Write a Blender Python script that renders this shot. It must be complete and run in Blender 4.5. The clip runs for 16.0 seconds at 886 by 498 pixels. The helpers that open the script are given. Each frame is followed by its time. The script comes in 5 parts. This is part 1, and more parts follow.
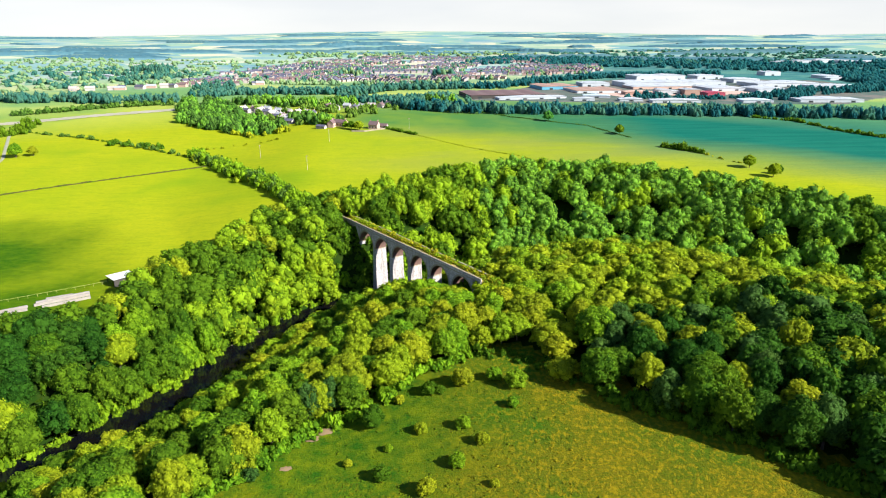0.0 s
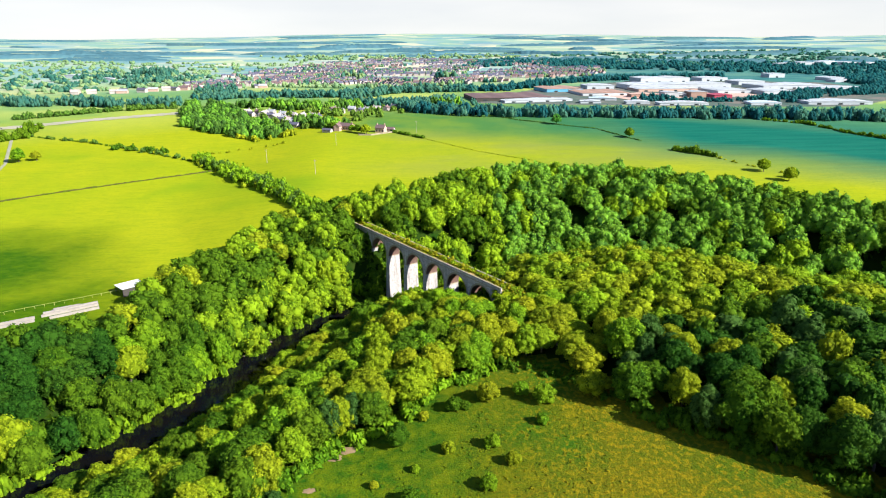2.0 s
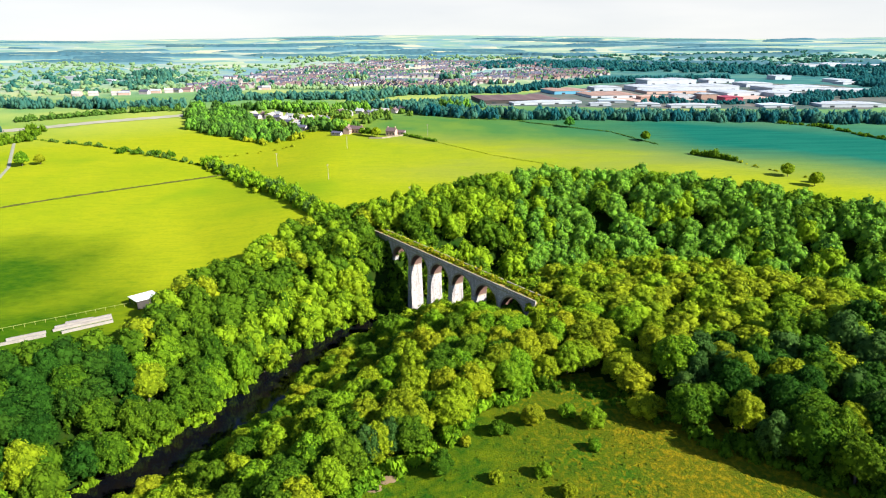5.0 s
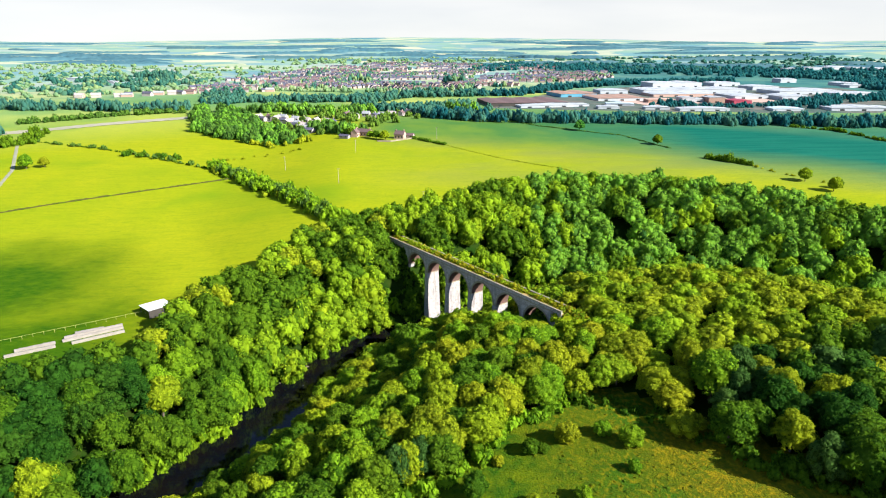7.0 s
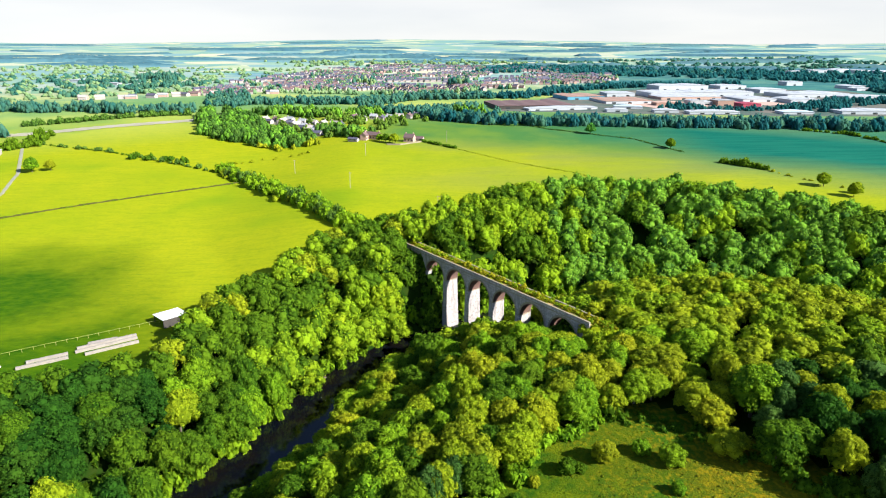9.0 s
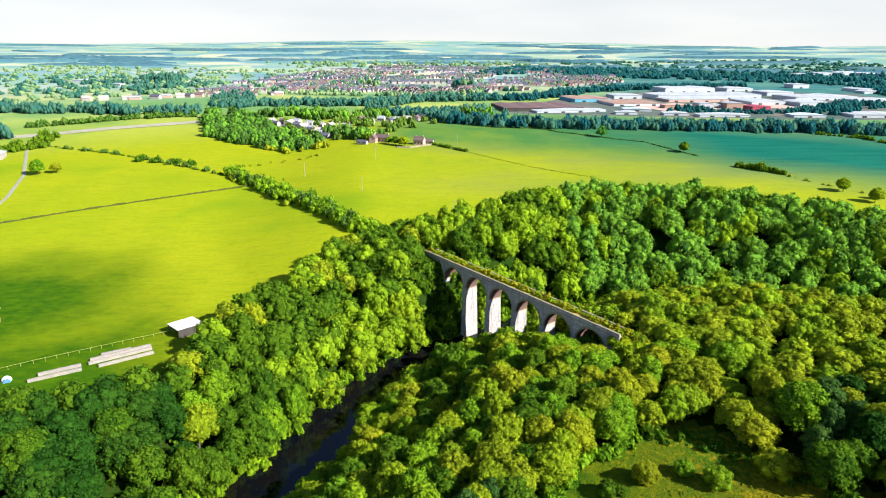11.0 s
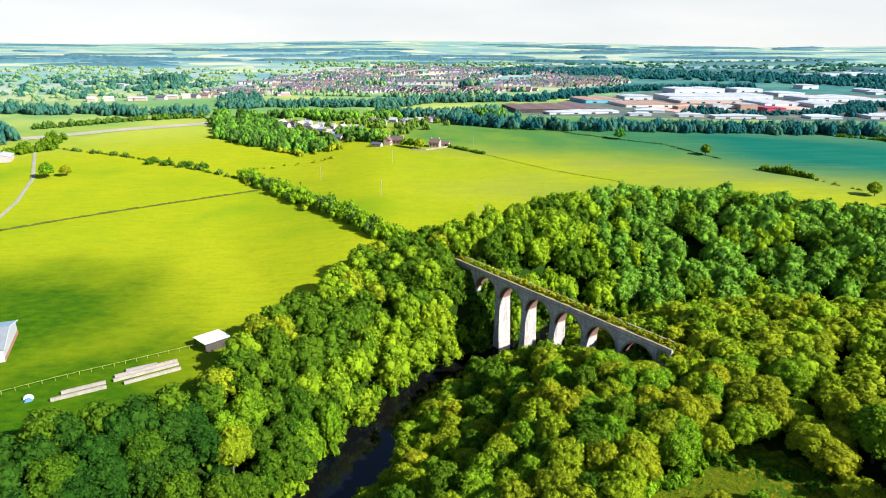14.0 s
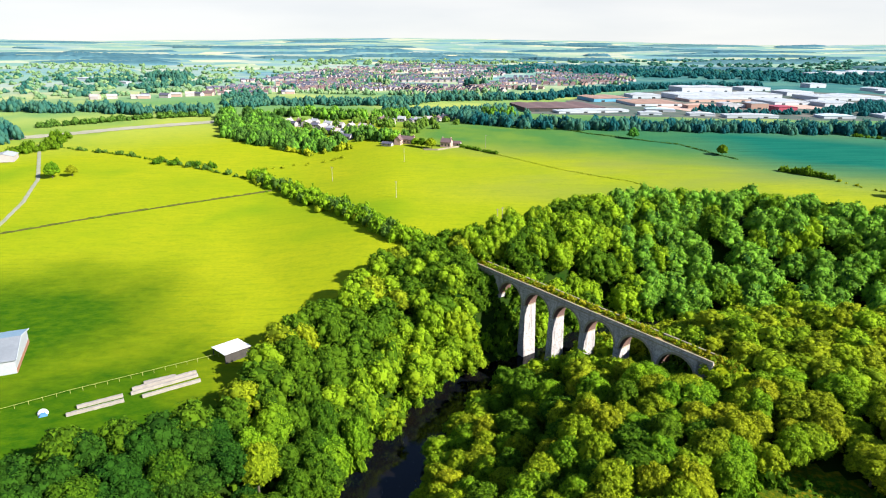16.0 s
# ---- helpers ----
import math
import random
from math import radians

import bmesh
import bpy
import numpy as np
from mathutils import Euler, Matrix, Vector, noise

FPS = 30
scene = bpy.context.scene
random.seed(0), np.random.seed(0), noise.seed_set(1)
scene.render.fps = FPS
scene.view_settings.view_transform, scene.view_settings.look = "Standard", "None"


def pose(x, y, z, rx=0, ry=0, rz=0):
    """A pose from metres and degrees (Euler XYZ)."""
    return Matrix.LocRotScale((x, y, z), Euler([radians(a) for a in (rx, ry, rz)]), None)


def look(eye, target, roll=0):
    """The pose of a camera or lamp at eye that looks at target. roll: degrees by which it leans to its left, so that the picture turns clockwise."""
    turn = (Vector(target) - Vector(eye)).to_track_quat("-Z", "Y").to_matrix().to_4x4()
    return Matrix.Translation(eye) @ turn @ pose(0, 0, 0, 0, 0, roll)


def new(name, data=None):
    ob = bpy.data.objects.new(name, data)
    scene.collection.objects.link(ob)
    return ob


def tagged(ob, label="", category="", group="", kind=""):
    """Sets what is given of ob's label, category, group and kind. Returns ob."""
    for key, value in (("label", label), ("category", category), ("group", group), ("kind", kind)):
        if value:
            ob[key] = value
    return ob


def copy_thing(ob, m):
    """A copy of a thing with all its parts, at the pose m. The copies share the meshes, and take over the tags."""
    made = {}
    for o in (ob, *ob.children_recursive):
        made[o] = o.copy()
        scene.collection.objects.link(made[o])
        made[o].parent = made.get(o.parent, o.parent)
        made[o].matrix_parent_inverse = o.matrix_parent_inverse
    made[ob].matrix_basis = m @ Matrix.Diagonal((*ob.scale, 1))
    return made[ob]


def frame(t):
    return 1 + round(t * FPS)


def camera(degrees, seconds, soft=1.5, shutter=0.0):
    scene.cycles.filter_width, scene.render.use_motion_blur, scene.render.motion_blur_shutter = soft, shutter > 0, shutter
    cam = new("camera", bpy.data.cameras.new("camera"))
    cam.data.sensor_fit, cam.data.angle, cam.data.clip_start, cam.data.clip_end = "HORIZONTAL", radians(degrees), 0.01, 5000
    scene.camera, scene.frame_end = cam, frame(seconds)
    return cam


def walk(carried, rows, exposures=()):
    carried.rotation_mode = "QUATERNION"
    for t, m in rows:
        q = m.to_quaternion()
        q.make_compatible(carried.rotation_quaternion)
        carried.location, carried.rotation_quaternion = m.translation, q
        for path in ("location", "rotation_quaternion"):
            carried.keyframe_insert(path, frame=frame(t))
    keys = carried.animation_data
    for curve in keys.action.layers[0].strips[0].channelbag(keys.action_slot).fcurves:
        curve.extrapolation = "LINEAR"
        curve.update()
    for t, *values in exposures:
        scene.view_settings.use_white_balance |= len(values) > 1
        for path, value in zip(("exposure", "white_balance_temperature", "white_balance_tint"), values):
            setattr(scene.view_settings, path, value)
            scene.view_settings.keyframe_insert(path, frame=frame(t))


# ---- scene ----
cam = camera(70.3, 16.0, 1.05)
PATH = [
    (0, (9.385, 7.206, 88.358), (9.454, 9.099, 87.718), -0.1),
    (0.5, (7.85, 8.79, 88.428), (7.919, 10.684, 87.789), -0.1),
    (1, (6.229, 10.446, 88.462), (6.299, 12.34, 87.825), -0.1),
    (1.5, (4.557, 12.114, 88.472), (4.627, 14.009, 87.837), -0.2),
    (2, (3.004, 13.818, 88.481), (3.075, 15.714, 87.847), -0.2),
    (2.5, (1.413, 15.525, 88.479), (1.484, 17.42, 87.845), -0.2),
    (3, (-0.288, 17.204, 88.465), (-0.216, 19.1, 87.832), -0.2),
    (3.5, (-2.049, 18.941, 88.444), (-1.974, 20.837, 87.811), -0.2),
    (4, (-3.801, 20.707, 88.463), (-3.726, 22.603, 87.831), -0.2),
    (6.5, (-12.852, 29.696, 88.304), (-12.77, 31.594, 87.679), -0.0),
    (7, (-14.608, 31.398, 88.267), (-14.528, 33.296, 87.644), 0.0),
    (7.5, (-16.445, 33.02, 88.29), (-16.364, 34.919, 87.667), 0.0),
    (8, (-18.159, 34.57, 88.347), (-18.079, 36.47, 87.726), 0.0),
    (8.5, (-19.974, 36.159, 88.418), (-19.894, 38.059, 87.8), 0.1),
    (9, (-21.796, 37.806, 88.492), (-21.716, 39.707, 87.874), 0.1),
    (11.5, (-31.002, 46.155, 88.896), (-30.921, 48.056, 88.282), 0.3),
    (12, (-32.945, 47.795, 88.898), (-32.863, 49.697, 88.283), 0.3),
    (12.5, (-34.929, 49.44, 88.892), (-34.846, 51.342, 88.278), 0.3),
    (13, (-36.853, 50.992, 88.875), (-36.771, 52.894, 88.261), 0.3),
    (13.5, (-38.811, 52.657, 88.898), (-38.729, 54.558, 88.284), 0.3),
    (14, (-40.878, 54.492, 88.959), (-40.796, 56.394, 88.345), 0.3),
    (14.5, (-43.025, 56.496, 89.075), (-42.943, 58.397, 88.458), 0.3),
    (15, (-45.121, 58.499, 89.149), (-45.038, 60.399, 88.532), 0.4),
    (15.5, (-47.198, 60.567, 89.189), (-47.114, 62.467, 88.57), 0.4),
    (16, (-49.294, 62.683, 89.225), (-49.21, 64.583, 88.604), 0.4),
]
walk(cam, [(t, look(eye, target, roll)) for t, eye, target, roll in PATH], [(0.0, 1.35), (16.0, 1.35)])

# ---- light ----
SUN_AZIMUTH = math.atan2(0.88, -0.48)      # from +y, clockwise
SUN_HEIGHT = radians(33)
world = bpy.data.worlds.new("sky")
scene.world = world
world.use_nodes = True
sky = world.node_tree.nodes.new("ShaderNodeTexSky")
sky.sky_type, sky.sun_disc = "NISHITA", False
sky.sun_elevation, sky.sun_rotation = SUN_HEIGHT, SUN_AZIMUTH
sky.air_density, sky.dust_density, sky.ozone_density = 0.6, 0.1, 3.0
back = world.node_tree.nodes["Background"]
back.inputs["Strength"].default_value = 0.113
# thin white cloud low over the horizon
wn, wl = world.node_tree.nodes, world.node_tree.links
way = wn.new("ShaderNodeTexCoord").outputs["Generated"]
drift = wn.new("ShaderNodeMapping")
drift.inputs["Scale"].default_value = (1.5, 1.5, 9.0)
wl.new(way, drift.inputs["Vector"])
veil = wn.new("ShaderNodeTexNoise")
veil.inputs["Scale"].default_value, veil.inputs["Detail"].default_value = 2.0, 5.0
wl.new(drift.outputs["Vector"], veil.inputs["Vector"])
cloud = wn.new("ShaderNodeValToRGB")
cloud.color_ramp.elements[0].position, cloud.color_ramp.elements[0].color = 0.35, (0.88, 0.89, 0.895, 1)
cloud.color_ramp.elements[1].position, cloud.color_ramp.elements[1].color = 0.65, (0.985, 0.975, 0.955, 1)
wl.new(veil.outputs["Fac"], cloud.inputs["Fac"])
gain = wn.new("ShaderNodeMix")
gain.data_type, gain.blend_type = "RGBA", "MULTIPLY"
gain.inputs[0].default_value, gain.inputs[7].default_value = 1.0, (3.36, 3.36, 3.36, 1)
wl.new(cloud.outputs["Color"], gain.inputs[6])
rise = wn.new("ShaderNodeSeparateXYZ")
wl.new(way, rise.inputs[0])
low = wn.new("ShaderNodeMapRange")
low.inputs["From Min"].default_value, low.inputs["From Max"].default_value = 0.10, 0.40
low.inputs["To Min"].default_value, low.inputs["To Max"].default_value = 0.95, 0.0
wl.new(rise.outputs[2], low.inputs["Value"])
blend = wn.new("ShaderNodeMix")
blend.data_type = "RGBA"
wl.new(low.outputs["Result"], blend.inputs[0])
wl.new(sky.outputs["Color"], blend.inputs[6])
wl.new(gain.outputs[2], blend.inputs[7])
wl.new(blend.outputs[2], back.inputs["Color"])
sun_data = bpy.data.lights.new("sun", "SUN")
sun_data.energy, sun_data.angle, sun_data.color = 5.5, radians(0.6), (0.98, 0.955, 0.89)
sun = new("sun", sun_data)
sun.matrix_world = look((0, 0, 0), (-0.88 * math.cos(SUN_HEIGHT), 0.48 * math.cos(SUN_HEIGHT), -math.sin(SUN_HEIGHT)))


# ---- materials ----
class Nodes:
    """Small helper to wire a node material."""

    def __init__(self, name, rough=0.9, metal=0.0, spec=0.3):
        self.mat = bpy.data.materials.new(name)
        self.mat.use_nodes = True
        self.tree = self.mat.node_tree
        self.bsdf = self.tree.nodes["Principled BSDF"]
        self.bsdf.inputs["Roughness"].default_value = rough
        self.bsdf.inputs["Metallic"].default_value = metal
        self.bsdf.inputs["Specular IOR Level"].default_value = spec
        self.place = self.tree.nodes.new("ShaderNodeNewGeometry").outputs["Position"]

    def link(self, a, b):
        self.tree.links.new(a, b)

    def noise(self, scale, detail=4.0, rough=0.55, at=None, stretch=None):
        n = self.tree.nodes.new("ShaderNodeTexNoise")
        n.inputs["Scale"].default_value = scale
        n.inputs["Detail"].default_value = detail
        n.inputs["Roughness"].default_value = rough
        where = at or self.place
        if stretch:
            m = self.tree.nodes.new("ShaderNodeMapping")
            m.inputs["Scale"].default_value = stretch[0]
            m.inputs["Rotation"].default_value = (0, 0, radians(stretch[1]))
            self.link(where, m.inputs["Vector"])
            where = m.outputs["Vector"]
        self.link(where, n.inputs["Vector"])
        return n.outputs["Fac"]

    def ramp(self, fac, stops):
        r = self.tree.nodes.new("ShaderNodeValToRGB")
        while len(r.color_ramp.elements) < len(stops):
            r.color_ramp.elements.new(0.5)
        for e, (at, colour) in zip(r.color_ramp.elements, stops):
            e.position, e.color = at, (*colour, 1)
        self.link(fac, r.inputs["Fac"])
        return r.outputs["Color"]

    def mix(self, fac, a, b, how="MIX"):
        m = self.tree.nodes.new("ShaderNodeMix")
        m.data_type, m.blend_type = "RGBA", how
        for socket, value in ((m.inputs[0], fac), (m.inputs[6], a), (m.inputs[7], b)):
            if isinstance(value, (int, float)):
                socket.default_value = value
            elif isinstance(value, tuple):
                socket.default_value = (*value, 1)
            else:
                self.link(value, socket)
        return m.outputs[2]

    def maths(self, how, a, b):
        m = self.tree.nodes.new("ShaderNodeMath")
        m.operation, m.use_clamp = how, False
        for socket, value in ((m.inputs[0], a), (m.inputs[1], b)):
            if isinstance(value, (int, float)):
                socket.default_value = value
            else:
                self.link(value, socket)
        return m.outputs[0]

    def remap(self, value, a, b, c=0.0, d=1.0):
        m = self.tree.nodes.new("ShaderNodeMapRange")
        m.inputs["From Min"].default_value, m.inputs["From Max"].default_value = a, b
        m.inputs["To Min"].default_value, m.inputs["To Max"].default_value = c, d
        self.link(value, m.inputs["Value"])
        return m.outputs["Result"]

    def island(self):
        return self.tree.nodes.new("ShaderNodeNewGeometry").outputs["Random Per Island"]

    def each(self):
        return self.tree.nodes.new("ShaderNodeObjectInfo").outputs["Random"]

    def bump(self, height, distance, strength=0.6):
        b = self.tree.nodes.new("ShaderNodeBump")
        b.inputs["Distance"].default_value, b.inputs["Strength"].default_value = distance, strength
        self.link(height, b.inputs["Height"])
        self.link(b.outputs["Normal"], self.bsdf.inputs["Normal"])

    def colour(self, c):
        if isinstance(c, tuple):
            self.bsdf.inputs["Base Color"].default_value = (*c, 1)
        else:
            self.link(c, self.bsdf.inputs["Base Color"])
        return self.mat


def foliage(name, dark, light, warm, glow=0.40):
    """Leaves: tone by tree, by clump and by leaf, with light coming through."""
    n = Nodes(name, 0.8, 0, 0.06)
    tone = n.mix(n.remap(n.noise(0.10, 2), 0.32, 0.68, 0.15, 0.95), dark, light)
    tone = n.mix(n.remap(n.each(), 0.4, 1.0, 0, 0.6), tone, warm)
    tone = n.mix(n.remap(n.noise(1.1, 3), 0.35, 0.7, 0, 0.5), tone, light)
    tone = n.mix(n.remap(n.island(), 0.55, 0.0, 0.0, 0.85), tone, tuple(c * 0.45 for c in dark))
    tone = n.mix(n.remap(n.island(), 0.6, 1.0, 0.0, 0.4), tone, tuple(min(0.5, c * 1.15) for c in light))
    n.bump(n.noise(2.3, 5, 0.75), 0.55, 0.9)
    n.colour(tone)
    thin = n.tree.nodes.new("ShaderNodeBsdfTranslucent")
    n.link(tone, thin.inputs["Color"])
    both = n.tree.nodes.new("ShaderNodeMixShader")
    both.inputs[0].default_value = glow
    n.link(n.bsdf.outputs[0], both.inputs[1])
    n.link(thin.outputs[0], both.inputs[2])
    n.link(both.outputs[0], n.tree.nodes["Material Output"].inputs["Surface"])
    return n.mat


def distant(name, dark, light, warm):
    """Leaves of woods far off, haze put into their soft tones by tree and by stretch of wood."""
    n = Nodes(name, 1.0, 0, 0.0)
    tone = n.mix(n.remap(n.noise(0.035, 3), 0.32, 0.68), dark, light)
    tone = n.mix(n.remap(n.island(), 0.45, 1.0, 0.0, 0.5), tone, warm)
    n.colour(tone)
    thin = n.tree.nodes.new("ShaderNodeBsdfTranslucent")
    n.link(tone, thin.inputs["Color"])
    both = n.tree.nodes.new("ShaderNodeMixShader")
    both.inputs[0].default_value = 0.5
    n.link(n.bsdf.outputs[0], both.inputs[1])
    n.link(thin.outputs[0], both.inputs[2])
    n.link(both.outputs[0], n.tree.nodes["Material Output"].inputs["Surface"])
    return n.mat


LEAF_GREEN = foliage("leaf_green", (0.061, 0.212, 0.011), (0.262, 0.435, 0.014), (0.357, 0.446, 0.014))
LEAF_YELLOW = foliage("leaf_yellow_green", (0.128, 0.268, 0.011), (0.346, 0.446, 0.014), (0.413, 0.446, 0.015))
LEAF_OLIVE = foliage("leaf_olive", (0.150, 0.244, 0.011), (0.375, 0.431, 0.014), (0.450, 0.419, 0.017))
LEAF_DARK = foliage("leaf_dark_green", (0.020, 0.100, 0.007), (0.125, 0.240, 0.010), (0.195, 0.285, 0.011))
# darker copy of the dark green, cloud shade painted into the leaf
LEAF_SHADED = foliage("leaf_cloud_shaded", (0.008, 0.062, 0.007), (0.046, 0.138, 0.011), (0.080, 0.160, 0.011))
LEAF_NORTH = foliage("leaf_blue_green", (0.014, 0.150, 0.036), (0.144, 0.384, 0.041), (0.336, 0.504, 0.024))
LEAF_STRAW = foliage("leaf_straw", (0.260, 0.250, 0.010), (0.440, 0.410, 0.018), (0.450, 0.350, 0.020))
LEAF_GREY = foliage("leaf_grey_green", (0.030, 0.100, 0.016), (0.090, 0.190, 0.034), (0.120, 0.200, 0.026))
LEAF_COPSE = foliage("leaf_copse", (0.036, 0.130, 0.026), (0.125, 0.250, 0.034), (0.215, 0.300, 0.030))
# the four far leaves carry the blue and pale of haze in their colour
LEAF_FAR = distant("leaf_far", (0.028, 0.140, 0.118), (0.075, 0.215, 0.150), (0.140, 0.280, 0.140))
LEAF_HAZE_BLUE = distant("leaf_haze_blue", (0.009, 0.102, 0.112), (0.028, 0.146, 0.150), (0.060, 0.200, 0.158))
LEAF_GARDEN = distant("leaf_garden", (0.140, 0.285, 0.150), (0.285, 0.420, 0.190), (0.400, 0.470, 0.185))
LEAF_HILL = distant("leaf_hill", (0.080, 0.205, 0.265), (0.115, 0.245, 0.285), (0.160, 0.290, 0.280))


def grass_material():
    n = Nodes("grass", 0.98, 0, 0.04)
    tone = n.ramp(n.noise(0.012, 3), [(0.32, (0.150, 0.222, 0.004)), (0.44, (0.225, 0.262, 0.004)), (0.60, (0.262, 0.278, 0.005))])
    streak = n.noise(0.05, 4, 0.6, stretch=((1.0, 5.0, 1.0), -24))
    tone = n.mix(n.remap(streak, 0.45, 0.7, 0, 0.28), tone, (0.130, 0.195, 0.006))
    rows = n.noise(0.22, 4, 0.7, stretch=((0.5, 2.6, 1.0), -24))
    tone = n.mix(n.remap(rows, 0.5, 0.68, 0, 0.5), tone, (0.115, 0.180, 0.004))
    fine = n.noise(0.6, 4, 0.7)
    tone = n.mix(n.remap(fine, 0.45, 0.75, 0, 0.5), tone, (0.120, 0.175, 0.008))
    # cloud shade painted into the sward by the barn and below the fence
    patchy = None
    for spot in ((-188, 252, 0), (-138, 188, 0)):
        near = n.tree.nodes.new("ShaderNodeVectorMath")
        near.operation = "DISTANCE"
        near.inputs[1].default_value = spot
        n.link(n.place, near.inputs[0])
        patchy = near.outputs["Value"] if patchy is None else n.maths("MINIMUM", patchy, near.outputs["Value"])
    patchy = n.maths("ADD", patchy, n.maths("MULTIPLY", n.noise(0.035, 4), -50.0))
    tone = n.mix(n.remap(patchy, 6, 58, 0.95, 0.0), tone, n.mix(n.remap(n.noise(0.22, 5, 0.7, stretch=((0.9, 1.5, 1.0), -24)), 0.36, 0.66), (0.010, 0.062, 0.001), (0.046, 0.105, 0.001)))
    # young corn on the high ground, with cloud shade painted into its green
    xyz = n.tree.nodes.new("ShaderNodeSeparateXYZ")
    n.link(n.place, xyz.inputs[0])
    px, py = xyz.outputs[0], xyz.outputs[1]
    ragged = n.maths("MULTIPLY", n.noise(0.011, 4), 80.0)
    high = n.maths("ADD", n.maths("ADD", py, n.maths("MULTIPLY", px, 0.25)), ragged)
    # dulled bands on the right pasture, standing for cloud shade
    pale = n.maths("MULTIPLY", n.remap(py, 350, 430), n.remap(px, -60, 20))
    tone = n.mix(n.maths("MULTIPLY", pale, n.remap(n.noise(0.014, 4, stretch=((0.5, 1.6, 1.0), -10)), 0.40, 0.58, 0.15, 0.75)), tone, (0.150, 0.182, 0.034))
    cloud_shade = n.maths("MULTIPLY", n.remap(high, 520, 590, 0, 0.92), n.remap(px, -90, -30))
    tone = n.mix(cloud_shade, tone, n.mix(n.remap(n.noise(0.03, 4), 0.4, 0.65), (0.038, 0.128, 0.030), (0.088, 0.165, 0.024)))
    # cool green of the crop, darkened in its colour for cloud shade
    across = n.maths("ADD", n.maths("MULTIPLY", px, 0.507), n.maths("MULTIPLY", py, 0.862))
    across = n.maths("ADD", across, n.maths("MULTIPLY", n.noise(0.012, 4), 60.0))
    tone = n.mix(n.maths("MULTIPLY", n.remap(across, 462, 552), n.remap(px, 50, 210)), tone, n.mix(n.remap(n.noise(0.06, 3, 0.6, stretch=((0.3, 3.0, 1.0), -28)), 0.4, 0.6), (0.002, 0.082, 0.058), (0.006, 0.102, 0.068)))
    # farmland patchwork beyond the town, blue haze mixed into the crop colours
    cells = n.tree.nodes.new("ShaderNodeTexVoronoi")
    cells.inputs["Scale"].default_value = 0.0085
    n.link(n.place, cells.inputs["Vector"])
    split = n.tree.nodes.new("ShaderNodeSeparateColor")
    n.link(cells.outputs["Color"], split.inputs[0])
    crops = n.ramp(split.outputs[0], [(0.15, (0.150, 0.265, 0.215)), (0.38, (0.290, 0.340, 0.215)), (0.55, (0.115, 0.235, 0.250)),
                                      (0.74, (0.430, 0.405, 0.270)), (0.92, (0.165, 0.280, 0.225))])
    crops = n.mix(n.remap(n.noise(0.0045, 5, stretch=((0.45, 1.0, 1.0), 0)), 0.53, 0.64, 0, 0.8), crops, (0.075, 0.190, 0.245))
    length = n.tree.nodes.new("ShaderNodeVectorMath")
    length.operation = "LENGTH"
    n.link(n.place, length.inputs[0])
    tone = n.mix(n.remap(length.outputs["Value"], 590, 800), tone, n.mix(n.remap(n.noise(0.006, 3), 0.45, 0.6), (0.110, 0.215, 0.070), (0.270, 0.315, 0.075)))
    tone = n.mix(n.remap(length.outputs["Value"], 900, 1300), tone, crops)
    # dark rough ground under the woods round the works, haze blue in its colour
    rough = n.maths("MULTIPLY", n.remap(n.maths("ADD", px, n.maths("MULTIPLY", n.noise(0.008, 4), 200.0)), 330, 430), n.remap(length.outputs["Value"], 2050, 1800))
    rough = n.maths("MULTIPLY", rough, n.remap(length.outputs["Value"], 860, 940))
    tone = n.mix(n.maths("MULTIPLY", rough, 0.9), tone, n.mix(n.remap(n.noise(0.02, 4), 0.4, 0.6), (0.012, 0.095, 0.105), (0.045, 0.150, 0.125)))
    n.bump(n.noise(1.3, 5, 0.7), 0.25, 0.5)
    return n.colour(tone)


def meadow_material():
    n = Nodes("meadow_grass", 0.95, 0, 0.1)
    tone = n.ramp(n.noise(0.045, 4, 0.6), [(0.34, (0.034, 0.098, 0.002)), (0.44, (0.076, 0.100, 0.002)), (0.57, (0.128, 0.112, 0.002))])
    tuft = n.noise(0.8, 5, 0.75, stretch=((0.7, 2.4, 1.0), 35))
    tone = n.mix(n.remap(tuft, 0.48, 0.60, 0, 0.75), tone, (0.052, 0.088, 0.001))
    tone = n.mix(n.remap(n.noise(0.95, 3, 0.6, stretch=((1.0, 0.7, 1.0), 30)), 0.48, 0.66, 0, 0.7), tone, (0.270, 0.190, 0.003))
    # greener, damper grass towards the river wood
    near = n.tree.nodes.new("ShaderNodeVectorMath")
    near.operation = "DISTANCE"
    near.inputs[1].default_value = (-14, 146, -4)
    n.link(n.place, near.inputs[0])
    patchy = n.maths("ADD", near.outputs["Value"], n.maths("MULTIPLY", n.noise(0.09, 4), -40.0))
    tone = n.mix(n.remap(patchy, 2, 36, 0.92, 0.0), tone, n.mix(n.remap(n.noise(0.22, 5, 0.7), 0.36, 0.66), (0.010, 0.070, 0.001), (0.105, 0.142, 0.001)))
    n.bump(n.maths("ADD", tuft, n.noise(2.0, 4)), 0.5, 0.8)
    return n.colour(tone)


